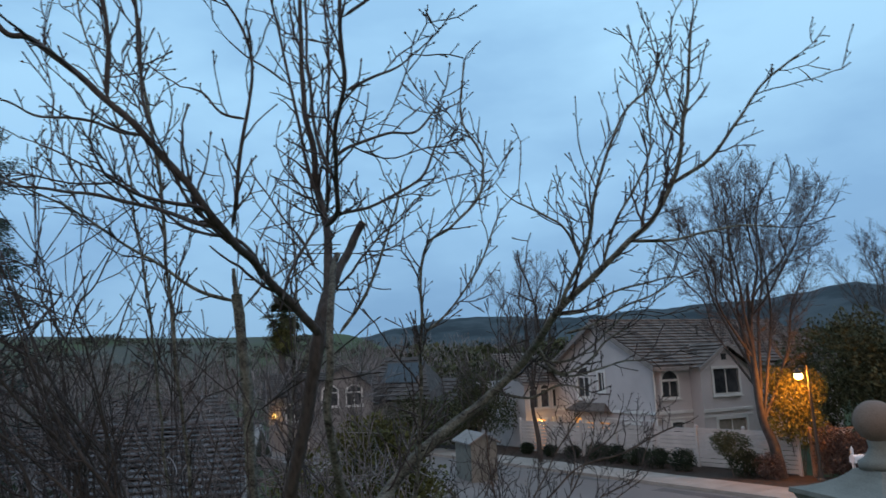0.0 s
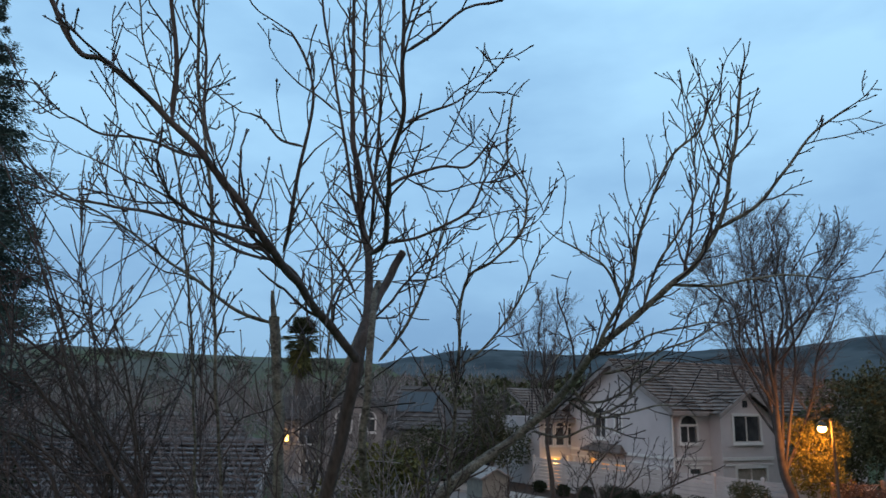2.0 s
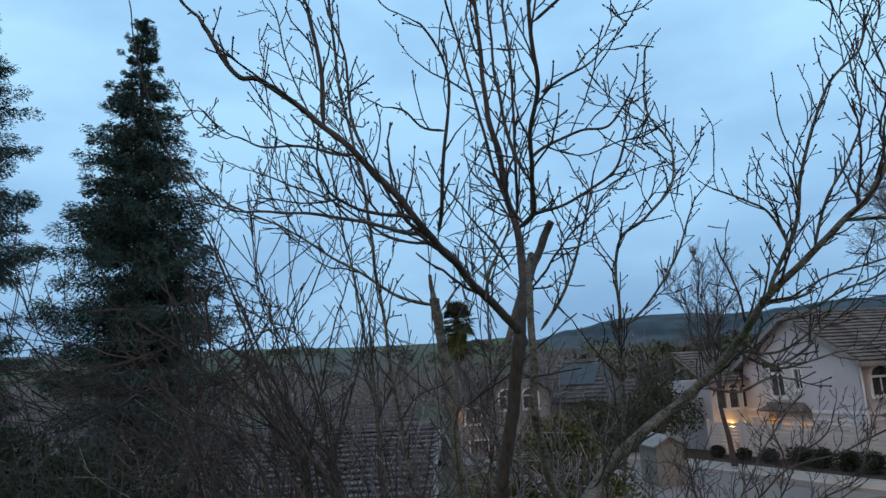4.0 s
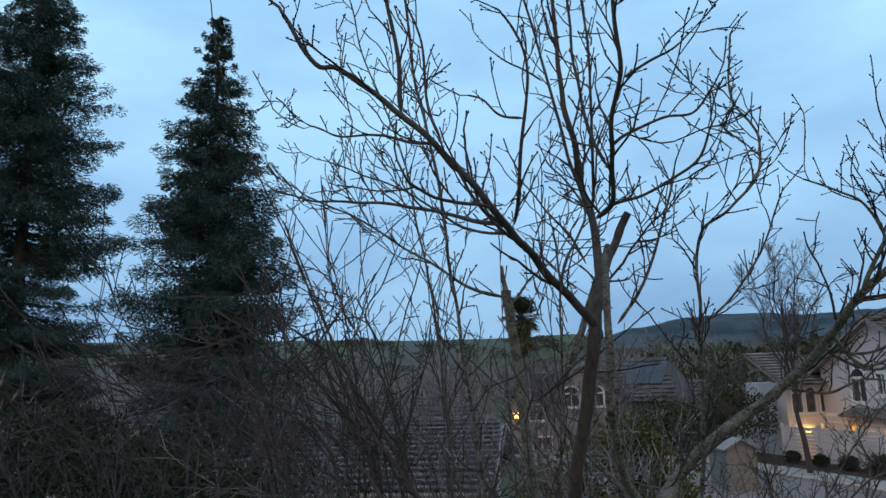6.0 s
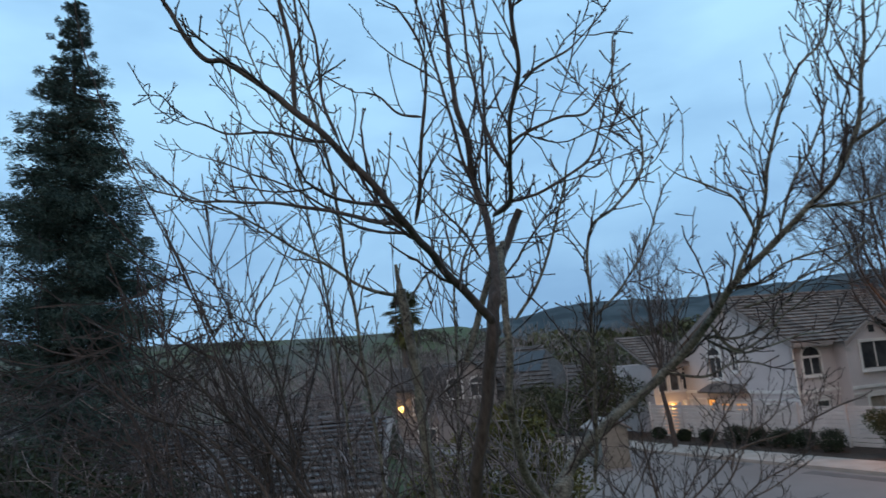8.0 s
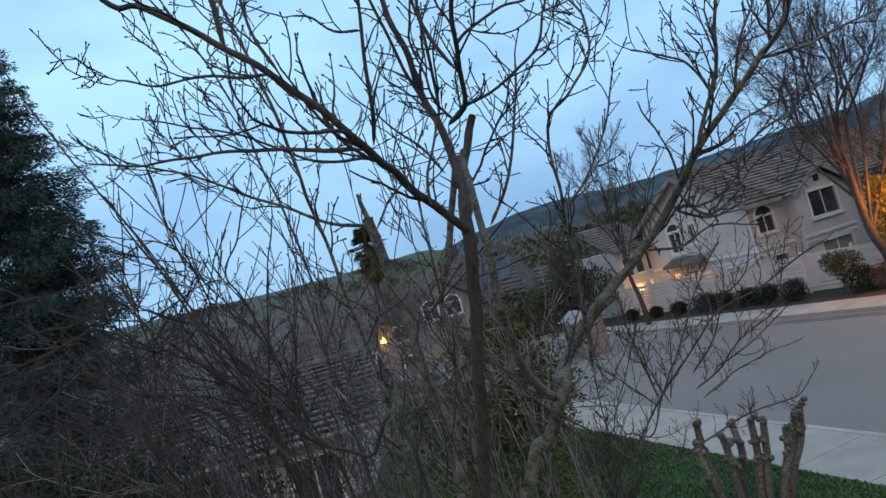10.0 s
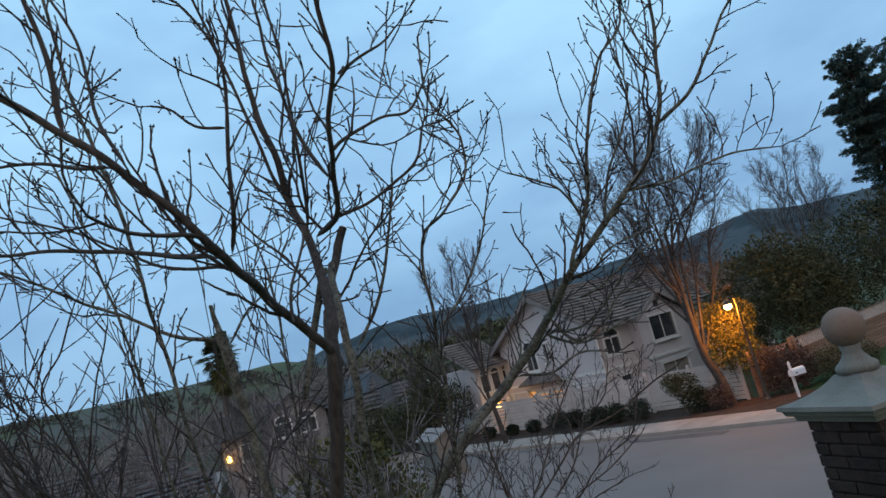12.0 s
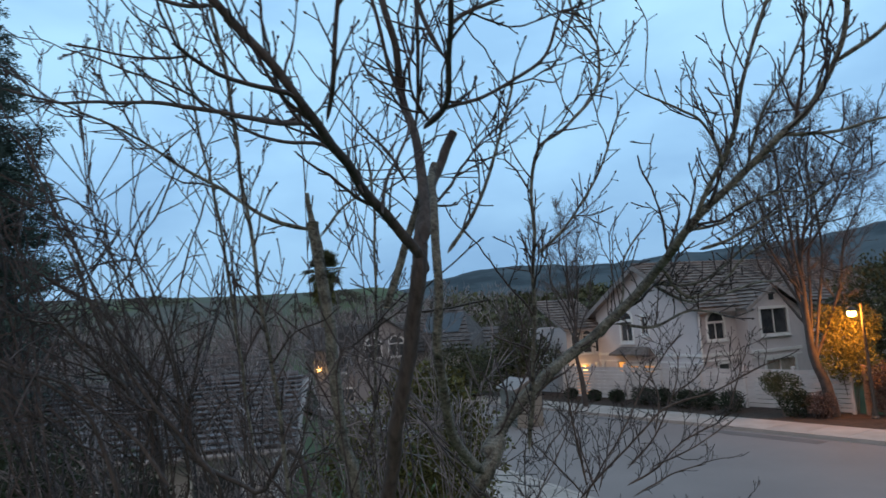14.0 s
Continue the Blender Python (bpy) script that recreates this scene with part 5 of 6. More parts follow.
bough(LEFT_SHRUB, "stem", 0.0060, 0.0030, 1, (-1.139, 2.700, 4.444), (-1.124, 2.500, 4.897), (-1.217, 2.450, 5.106), (-1.287, 2.400, 5.253))
bough(LEFT_SHRUB, "stem", 0.0060, 0.0030, 1, (-1.331, 2.700, 4.436), (-1.145, 2.550, 4.896), (-1.054, 2.500, 5.166), (-0.966, 2.450, 5.346))
bough(LEFT_SHRUB, "stem", 0.0150, 0.0040, 1, (-1.298, 2.869, 4.336), (-1.373, 2.878, 4.611), (-1.450, 2.884, 4.755), (-1.548, 2.877, 4.893), (-1.692, 2.839, 5.004), (-1.764, 2.840, 5.162))
bough(LEFT_SHRUB, "stem", 0.0130, 0.0040, 1, (-1.080, 3.116, 4.261), (-1.278, 3.085, 4.575), (-1.384, 3.082, 4.710), (-1.611, 3.013, 4.944), (-1.730, 2.991, 5.081))
bough(LEFT_SHRUB, "stem", 0.0130, 0.0040, 1, (-1.365, 2.669, 4.391), (-1.447, 2.670, 4.647), (-1.565, 2.647, 4.785), (-1.719, 2.593, 4.889), (-1.816, 2.571, 4.987))
bough(LEFT_SHRUB, "stem", 0.0120, 0.0040, 1, (-1.000, 2.568, 4.472), (-1.148, 2.551, 4.669), (-1.242, 2.553, 4.792), (-1.358, 2.541, 4.985), (-1.427, 2.550, 5.164))
bough(LEFT_SHRUB, "stem", 0.0100, 0.0040, 1, (-1.172, 2.606, 4.458), (-1.286, 2.599, 4.620), (-1.461, 2.554, 4.792), (-1.650, 2.488, 4.881), (-1.800, 2.434, 5.015))
FRONT_SHRUB = []
bough(FRONT_SHRUB, "stem", 0.0130, 0.0045, 1, (-0.061, 4.412, 3.449), (0.113, 4.405, 3.679), (0.349, 4.384, 3.962), (0.600, 4.347, 4.203), (0.796, 4.308, 4.386), (1.025, 4.250, 4.454), (1.258, 4.177, 4.580), (1.349, 4.144, 4.615))
bough(FRONT_SHRUB, "stem", 0.0110, 0.0040, 1, (0.001, 4.360, 3.450), (0.259, 4.374, 3.785), (0.376, 4.391, 3.988), (0.557, 4.395, 4.244), (0.698, 4.400, 4.478), (0.844, 4.400, 4.676), (0.922, 4.412, 4.756))
bough(FRONT_SHRUB, "stem", 0.0100, 0.0040, 1, (0.050, 4.408, 3.421), (0.335, 4.386, 3.590), (0.592, 4.349, 3.699), (0.802, 4.307, 3.784), (1.047, 4.244, 3.826))
bough(FRONT_SHRUB, "stem", 0.0085, 0.0035, 1, (-0.059, 4.512, 3.414), (0.039, 4.529, 3.665), (0.068, 4.548, 3.866), (0.226, 4.557, 4.142), (0.368, 4.563, 4.425))
bough(FRONT_SHRUB, "limb", 0.0075, 0.0035, 1, (0.349, 4.384, 3.962), (0.299, 4.339, 4.258), (0.275, 4.292, 4.474), (0.263, 4.243, 4.617))
bough(FRONT_SHRUB, "limb", 0.0070, 0.0030, 1, (0.608, 4.600, 4.013), (0.787, 4.605, 4.193), (0.909, 4.617, 4.409), (0.968, 4.643, 4.600), (0.942, 4.691, 4.715))
bough(FRONT_SHRUB, "limb", 0.0060, 0.0030, 1, (0.890, 4.539, 4.419), (1.037, 4.458, 4.543), (1.088, 4.401, 4.692))
bough(FRONT_SHRUB, "limb", 0.0070, 0.0030, 1, (0.599, 4.602, 3.918), (0.772, 4.618, 4.000), (0.950, 4.627, 4.148), (1.183, 4.612, 4.264), (1.272, 4.636, 4.417), (1.368, 4.656, 4.639))
bough(FRONT_SHRUB, "limb", 0.0060, 0.0030, 1, (0.731, 4.576, 4.011), (0.965, 4.458, 4.144), (1.155, 4.338, 4.297))
bough(FRONT_SHRUB, "limb", 0.0060, 0.0030, 1, (0.437, 4.627, 3.858), (0.366, 4.657, 4.112), (0.347, 4.679, 4.240), (0.258, 4.708, 4.340))
bough(FRONT_SHRUB, "limb", 0.0060, 0.0030, 1, (0.373, 4.636, 3.859), (0.192, 4.604, 4.068), (0.040, 4.564, 4.243))
bough(FRONT_SHRUB, "limb", 0.0060, 0.0030, 1, (0.440, 4.627, 3.889), (0.516, 4.676, 4.100), (0.564, 4.729, 4.269))
bough(FRONT_SHRUB, "limb", 0.0060, 0.0030, 1, (0.624, 4.597, 3.855), (0.841, 4.520, 3.985), (1.042, 4.436, 4.067))
bough(FRONT_SHRUB, "limb", 0.0055, 0.0030, 1, (0.779, 4.566, 4.200), (0.830, 4.626, 4.413), (0.814, 4.701, 4.573), (0.903, 4.752, 4.665))
bough(FRONT_SHRUB, "stem", 0.0080, 0.0035, 1, (0.021, 4.865, 3.789), (0.150, 4.908, 4.045), (0.290, 4.947, 4.203), (0.359, 4.990, 4.334))


bare_tree("bare_tree", MAIN_TREE, (-0.25, 2.5, 0.1), "leafless forked tree with brown bark and pruned stub", 11, gap=0.060)
bare_tree("bare_tree", CUT_TREE, (-0.35, 2.55, 0.1), "leafless tree with a sawn-off trunk and long side limb", 12, mats=(BARK_LICHEN, TWIG), gap=0.052)
bare_tree("bare_tree", RIGHT_TREE, (0.05, 2.35, 0.1), "leafless tree with a lichen-spotted leaning limb", 13, mats=(BARK_LICHEN, TWIG), length=(0.12, 0.30), gap=0.034, merge=True, girth=0.95)
bare_tree("bare_shrub", LEFT_SHRUB, (-0.9, 2.9, 0.1), "tall leafless shrub with arching brown stems", 14, length=(0.16, 0.42), gap=0.075, category="shrub", up=0.35)
bare_tree("bare_shrub", FRONT_SHRUB, (-0.02, 4.41, 0.1), "young leafless tree with reddish stems above the lawn", 15, mats=(BARK_RED, TWIG), length=(0.14, 0.42), gap=0.044, level=2, category="shrub", twig_r=0.0058, low=2.4, girth=1.0)


def bramble(place, box, count, label, seed, lean=(-0.5, 0.0), top=(4.4, 5.15), mats=TWIG_GREY, reach=0.75):
    """A thicket of thin grey stems that arch over."""
    rng = random.Random(seed)
    T = thing("thicket", place, label, "shrub")
    g = Geo()
    x0, x1, y0, y1 = box
    for _ in range(count):
        x, y = rng.uniform(x0, x1), rng.uniform(y0, y1)
        z1 = rng.uniform(*top)
        a = Vector((x + rng.uniform(-0.3, 0.3), y + rng.uniform(-0.3, 0.3), 2.2))
        sway = Vector((lean[0] * rng.uniform(0.2, 1.6), lean[1] + rng.uniform(-0.4, 0.4), 0))
        b = Vector((x, y, 3.5)) + sway * 0.3
        c = Vector((x, y, z1)) + sway
        e = c + sway * 0.6 + Vector((rng.uniform(-0.3, 0.3), rng.uniform(-0.2, 0.2), rng.uniform(-0.2, 0.22)))
        line = spline([a, b, c, e], 6)
        r = rng.uniform(0.0025, 0.006)
        part("stem", Geo().tube([Vector((x, y, 0.0)), *line], [r * 1.2] + [r * (1 - 0.6 * i / (len(line) - 1)) for i in range(len(line))], 5, False), mats, T)
        for i in range(7, len(line)):
            for _k in range(2 if rng.random() < 0.4 else 1):
                d = (line[i] - line[i - 1]).normalized()
                ax = d.cross(Vector((rng.gauss(0, 1), rng.gauss(0, 1), rng.gauss(0, 1)))).normalized()
                q = Matrix.Rotation(math.radians(rng.uniform(25, 65)), 3, ax) @ d
                shoot(g, None, line[i], (q + d * 0.5).normalized(), rng.uniform(0.25, 1.0) * reach, r * 0.5, rng, 1 if rng.random() < 0.3 else 0, scale=1.9, up=0.07, kink=0.06, sides=3, spur=0.22, spread=(14, 38))
    part("twig_spray", g, mats, T, kind="stuff")
    return T


bramble((-2.0, 3.4, 0.1), (-3.9, -1.1, 2.9, 4.8), 30, "dense thicket of thin grey leafless stems", 41)
bramble((-1.0, 4.2, 0.1), (-1.7, 0.0, 3.4, 5.4), 40, "grey leafless thicket under the tree", 42, lean=(-0.1, 0.0), top=(4.1, 4.8), reach=0.42, mats=TWIG_PALE)
bramble((-3.2, 2.6, 0.1), (-4.6, -2.2, 2.3, 3.4), 8, "pale grey leafless brush beside the house", 43, lean=(-0.6, 0.0), top=(4.1, 4.7))


bramble((-1.0, 2.8, 0.1), (-2.1, -0.45, 2.5, 3.6), 18, "slender leafless saplings around the cut trunk", 44, lean=(-0.14, 0.0), top=(4.6, 5.4), mats=TWIG, reach=0.5)


bramble((-1.7, 4.4, 0.1), (-2.9, -0.6, 3.7, 5.2), 30, "grey leafless brush before the neighbour's roof", 45, lean=(-0.25, 0.0), top=(4.1, 4.75), reach=0.55, mats=TWIG_PALE)


def far_bare_tree(place, height, spread, label, seed, forks, mat=None, trunk_r=0.16, fork_z=1.6, dense=1.0, first=6, lean=0.0):
    """A leafless street tree: trunk, rising limbs, branches off the limbs, and fine twigs that round off the crown."""
    rng = random.Random(seed)
    base = Vector(place)
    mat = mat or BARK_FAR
    T = thing("street_tree", base, label, "tree", "bare street trees")
    bend = lambda s: Vector((rng.uniform(-s, s), rng.uniform(-s, s), rng.uniform(-s, s) * 0.4))
    leader = spline([base - Vector((0, 0, 0.2)), base + Vector((lean * 0.35, 0, fork_z * 0.5)), base + Vector((lean, 0, fork_z)), base + Vector((lean * 1.1, 0, height * 0.42)) + bend(0.15), base + Vector((lean * 0.9, 0, height * 0.62)) + bend(0.2)], 5)
    size = len(leader) - 1
    part("trunk", Geo().tube(leader, [trunk_r * (1.2 - 0.95 * i / size) for i in range(size + 1)], 9), mat, T, smooth=True)
    tw = Geo()
    for k in range(forks):
        fork = leader[9 + int((size - 10) * k / forks)]
        w = 2 * math.pi * (k + rng.uniform(-0.3, 0.3)) / forks
        q = (0.25, 0.85, 0.6)[k % 3] * rng.uniform(0.85, 1.15)
        reach = spread * q
        top = base + Vector((lean + math.cos(w) * reach, math.sin(w) * reach, height * (0.60 + 0.36 * math.sqrt(max(0.0, 1 - q * q)))))
        mid = fork.lerp(top, 0.45) + Vector((math.cos(w), math.sin(w), -0.3)) * spread * 0.08
        line = spline([fork, fork.lerp(mid, 0.5) + bend(0.10), mid + bend(0.2), fork.lerp(top, 0.65) + bend(0.25), fork.lerp(top, 0.84) + bend(0.25), top], 4)
        n = len(line)
        r0 = trunk_r * rng.uniform(0.24, 0.36) * (1.1 - 0.5 * k / forks)
        rad = [r0 * (1 - 0.85 * i / (n - 1)) + 0.008 for i in range(n)]
        part("limb", Geo().tube(line, rad, 7), mat, T, smooth=True)
        for i in range(first, n):
            d = (line[i] - line[i - 1]).normalized()
            for _ in range(int(2.2 * dense + rng.random()) if i < n - 1 else 4):
                ax = d.cross(Vector((rng.gauss(0, 1), rng.gauss(0, 1), rng.gauss(0, 1)))).normalized()
                u = (Matrix.Rotation(math.radians(rng.uniform(22, 62)), 3, ax) @ d + Vector((0, 0, 0.15))).normalized()
                ln = spread * rng.uniform(0.18, 0.42) * (1.15 - 0.45 * i / n)
                tipz = Vector((0, 0, ln * 0.12))
                sub = spline([line[i], line[i] + u * ln * 0.5 + bend(0.05 * ln), line[i] + u * ln + tipz + bend(0.10 * ln)], 4)
                rs = max(rad[i] * 0.42, 0.010)
                tw.tube(sub, [rs * (1 - 0.62 * j / (len(sub) - 1)) for j in range(len(sub))], 3, False)
                for j in range(2, len(sub)):
                    e = (sub[j] - sub[j - 1]).normalized()
                    for _k in range(2 if j < len(sub) - 1 else 3):
                        bx = e.cross(Vector((rng.gauss(0, 1), rng.gauss(0, 1), rng.gauss(0, 1)))).normalized()
                        v = (Matrix.Rotation(math.radians(rng.uniform(15, 50)), 3, bx) @ e).normalized()
                        shoot(tw, None, sub[j], v, ln * rng.uniform(0.22, 0.5), rs * 0.45, rng, 1, scale=1.35 * spread, up=0.12, kink=0.14, sides=3, spur=1.0, tip=0.0011)
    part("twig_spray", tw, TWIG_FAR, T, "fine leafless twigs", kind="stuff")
    return T


BARK_STREET = material("bark_street_tree", (0.040, 0.033, 0.030), (0.10, 0.080, 0.072), 0.9, 4, 40, 0.4)
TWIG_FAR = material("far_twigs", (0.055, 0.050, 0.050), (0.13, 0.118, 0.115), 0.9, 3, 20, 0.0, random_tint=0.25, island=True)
far_bare_tree((13.75, 30.4, 0.1), 13.0, 4.6, "large leafless street tree with pale reddish limbs", 61, 12, BARK_STREET, 0.22, 2.6, 1.0, 5, -0.6)
far_bare_tree((4.85, 38.2, 0.0), 11.2, 2.6, "slender leafless street tree before the fence", 62, 9, BARK_STREET, 0.13, 3.0, 0.8, 5, -0.3)
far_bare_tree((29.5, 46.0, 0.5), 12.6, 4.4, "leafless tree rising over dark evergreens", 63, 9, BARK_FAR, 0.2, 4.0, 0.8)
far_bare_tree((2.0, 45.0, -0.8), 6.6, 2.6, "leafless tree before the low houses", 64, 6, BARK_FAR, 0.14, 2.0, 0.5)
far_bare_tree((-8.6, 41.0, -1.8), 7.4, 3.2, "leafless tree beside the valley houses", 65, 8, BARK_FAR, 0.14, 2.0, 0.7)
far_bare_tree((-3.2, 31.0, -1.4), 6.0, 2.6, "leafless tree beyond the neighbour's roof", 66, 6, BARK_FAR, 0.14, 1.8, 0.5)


def build_pollard():
    rng = random.Random(8)
    T = thing("pollarded_shrub", (2.3, 11.9, 0.18), "hard-pruned brown shrub with knobbly stems on the lawn", "shrub")
    for k in range(9):
        bx, by = 2.25 + 0.13 * (k - 4), 11.9 + rng.uniform(-0.3, 0.3)
        tx = 1.50 + k * 0.235 + rng.uniform(-0.07, 0.07)
        tz = 1.42 + 0.12 * math.sin(k * 1.7) + rng.uniform(0.0, 0.16)
        line = spline([(bx, by, 0.05), (bx * 0.6 + tx * 0.4 + rng.uniform(-0.03, 0.03), by, 0.6), (bx * 0.2 + tx * 0.8 + rng.uniform(-0.04, 0.04), by + rng.uniform(-0.1, 0.1), 1.05), (tx, by + rng.uniform(-0.15, 0.15), tz)], 5)
        stem = part("stem", Geo().tube(line, [0.074 - 0.020 * i / 15 + 0.007 * noise.noise(Vector((i * 0.9, k, 0))) for i in range(len(line))], 9), BARK_LICHEN, T, smooth=True)
        for q in range(3):
            knob = Geo()
            c0 = line[-1 - q * rng.choice((2, 3))] + Vector((rng.uniform(-0.06, 0.06), -0.03, rng.uniform(-0.02, 0.05)))
            for j in range(5):
                c = c0 + Vector((rng.uniform(-0.05, 0.05), rng.uniform(-0.05, 0.05), rng.uniform(-0.04, 0.05)))
                r = rng.uniform(0.03, 0.055)
                knob.lathe([(r * math.sin(math.pi * s / 6) + 0.001, -r * math.cos(math.pi * s / 6)) for s in range(7)], 7, Matrix.Translation(c))
            part("knob", knob, BARK_LICHEN, stem, smooth=True)
        if k % 3 == 1:
            tw = Geo()
            for q in range(4):
                shoot(tw, None, line[-1], (rng.uniform(-0.2, 0.6), 0, 1), rng.uniform(0.2, 0.5), 0.006, rng, 1, scale=2.2)
            part("twig", tw, TWIG, stem)
    return T


build_pollard()


# ---- evergreens ----
def redwood(place, height, reach, label, seed, name="redwood", group="tall redwoods", slope=0.335, start=0.11, boughs=30, leaf=0.145, fill=1.0, shown=13.5):
    """A conifer of separate boughs: each is a limb hung with flat drooping clumps of small sprays, and a thinner inner crown shades the trunk."""
    rng = np.random.default_rng(seed)
    base = np.array(place, float)
    T = thing(name, Vector(place), label, "tree", group)
    part("trunk", Geo().tube([base + (0, 0, h * height) for h in (0, 0.25, 0.5, 0.75, 0.97, 1.0)], [0.40, 0.31, 0.21, 0.11, 0.02, 0.008], 10), BARK, T, smooth=True)
    C, D = [], []
    limbs = Geo()
    depth = 0.15
    while depth < height * 0.96:
        full = min(start + slope * depth, reach * (1 - 0.12 * smooth_step(reach / slope, height, depth)))
        w = rng.uniform(0, 2 * math.pi)
        lump = 1 + 0.10 * math.sin(depth * 1.9 + 2 * math.sin(w + seed)) + 0.07 * math.sin(3 * w + depth * 0.8)
        L = full * lump * (rng.uniform(0.82, 1.06) if rng.random() < 0.75 else rng.uniform(0.45, 0.8)) + 0.05
        out = np.array((math.cos(w), math.sin(w), 0.0))
        foot = base + (0, 0, height - depth)
        sag = rng.uniform(-0.42, -0.05) if depth > 2 else rng.uniform(0.1, 0.7)
        way = lambda t: foot + out * L * t + np.array((0, 0, L * (sag * t + 0.16 * t * t * t)))
        if L > 0.5:
            limbs.tube([way(0.0), way(0.4), way(0.75), way(0.98)], [0.012 + 0.010 * L, 0.010 + 0.006 * L, 0.012, 0.006], 4, False)
        clumps = max(2, int(L * 3.4))
        for i in range(clumps):
            t = 0.16 + 0.84 * (i + rng.random()) / clumps
            t = min(t, 1.0)
            size = (0.08 + 0.15 * min(L, 2.6) * (1.15 - 0.6 * t)) * rng.uniform(0.7, 1.3)
            side = np.array((-out[1], out[0], 0)) * rng.normal() * 0.16 * L * (0.35 + t) * (1.2 - t)
            c = way(t) + side + np.array((0, 0, -0.25 * size))
            n = int(fill * (26 + 270 * size * size) * (0.6 if depth < 1.6 else 1.0 if depth < shown else 0.4))
            q = rng.normal(size=(n, 3))
            q *= (rng.random(n) ** 0.4 / np.linalg.norm(q, axis=1))[:, None]
            q = q * np.array((size, size, size * 0.85))
            C.append(c + q)
            D.append(out * 0.8 + q / size * 0.7 + rng.normal(size=(n, 3)) * 0.45 + np.array((0, 0, -0.30)))
        depth += rng.uniform(0.5, 1.5) / boughs * (0.75 + 0.06 * depth)
    leaf_mesh("crown", np.concatenate(C), np.concatenate(D), leaf, leaf * 0.23, NEEDLE, rng, T, "dense dark green drooping sprays")
    part("limb_framework", limbs, BARK, T, kind="stuff")


redwood((-15.08, 19.95, -1.4), 19.6, 2.95, "tall dark green redwood with a pointed crown", 71, slope=0.338, fill=1.45)
redwood((-24.6, 20.6, -1.4), 27.0, 3.5, "tall dark green redwood with wide ragged boughs", 72, boughs=26, fill=1.2, leaf=0.16, shown=22)
redwood((32.2, 40.0, 0.5), 17.0, 1.9, "tall dark conifer beyond the lattice fence", 75, "conifer", "conifers beyond the fence", 0.75, 0.5, 17, 0.27, 1.7)
redwood((37.0, 41.0, 0.5), 17.6, 2.0, "tall dark conifer beyond the lattice fence", 76, "conifer", "conifers beyond the fence", 0.75, 0.5, 17, 0.27, 1.7)


def shrub(name, place, lobe_list, count, size, mat, label, seed, category="shrub", group="", stems=True):
    rng = np.random.default_rng(seed)
    T = thing(name, Vector(place), label, category, group)
    P, d = lobes(rng, [(place[0] + a, place[1] + b, place[2] + c, *r) for a, b, c, *r in lobe_list], count, 0.6)
    leaf_mesh("foliage", P, d, size, size * 0.5, mat, rng, T)
    if stems:
        g = Geo()
        for a, b, c, *r in lobe_list:
            g.tube([(place[0] + a * 0.2, place[1] + b * 0.2, place[2] - 0.1), (place[0] + a * 0.8, place[1] + b * 0.8, place[2] + c)], [0.03, 0.012], 5, False)
        part("stem_framework", g, BARK_FAR, T, kind="stuff")
    return T


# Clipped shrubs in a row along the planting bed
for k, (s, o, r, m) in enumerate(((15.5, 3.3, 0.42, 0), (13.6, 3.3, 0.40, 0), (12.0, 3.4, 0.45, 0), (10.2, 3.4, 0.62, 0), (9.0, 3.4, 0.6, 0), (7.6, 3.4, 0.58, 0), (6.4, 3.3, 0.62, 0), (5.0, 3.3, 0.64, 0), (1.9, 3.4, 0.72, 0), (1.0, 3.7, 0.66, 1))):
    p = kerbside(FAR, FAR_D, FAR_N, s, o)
    shrub("clipped_shrub", (p.x, p.y, 0.12), [(0, 0, r * 0.75, r, r, r * 0.8), (r * 0.35, 0.1, r * 0.8, r * 0.6, r * 0.6, r * 0.6)], 2600, 0.085, LEAF_BROWN if m else LEAF_HEDGE_SHADED,
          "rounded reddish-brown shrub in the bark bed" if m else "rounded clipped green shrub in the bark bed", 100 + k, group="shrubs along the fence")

# Foliage lit by the street lamp, its leaf colour yellowed to match, and the dark evergreens behind it
shrub("evergreen_tree", (14.7, 30.75, 0.1), [(0.0, 0, 3.3, 1.0, 0.9, 1.0), (-0.5, -0.1, 2.3, 0.8, 0.8, 0.9), (0.4, 0, 2.0, 0.9, 0.8, 1.0), (0.9, 0.2, 3.6, 0.7, 0.7, 0.8), (-0.4, 0.3, 3.9, 0.7, 0.6, 0.6)], 8500, 0.12, LEAF_LAMPLIT, "small leafy tree glowing amber under the street lamp", 121, "tree")
shrub("evergreen_shrub", (12.1, 31.0, 0.1), [(0, 0, 1.25, 0.75, 0.6, 0.6), (-0.5, 0, 1.5, 0.45, 0.4, 0.45)], 2600, 0.10, LEAF_DARK, "loose dark shrub against the white fence", 122)
shrub("evergreen_shrub", (15.9, 29.7, 0.1), [(0, 0, 0.9, 1.1, 0.7, 1.0), (0.9, 0, 1.0, 0.8, 0.6, 0.9), (-0.2, 0.2, 1.5, 0.8, 0.6, 0.6)], 7200, 0.10, LEAF_BROWN, "dark reddish shrub at the foot of the street lamp", 123)
shrub("evergreen_shrub", (18.2, 29.2, 0.2), [(0, 0, 0.7, 1.1, 0.7, 0.8), (1.2, 0, 0.6, 0.8, 0.6, 0.7)], 4200, 0.10, LEAF_DARK, "dark shrub before the lattice fence", 124)
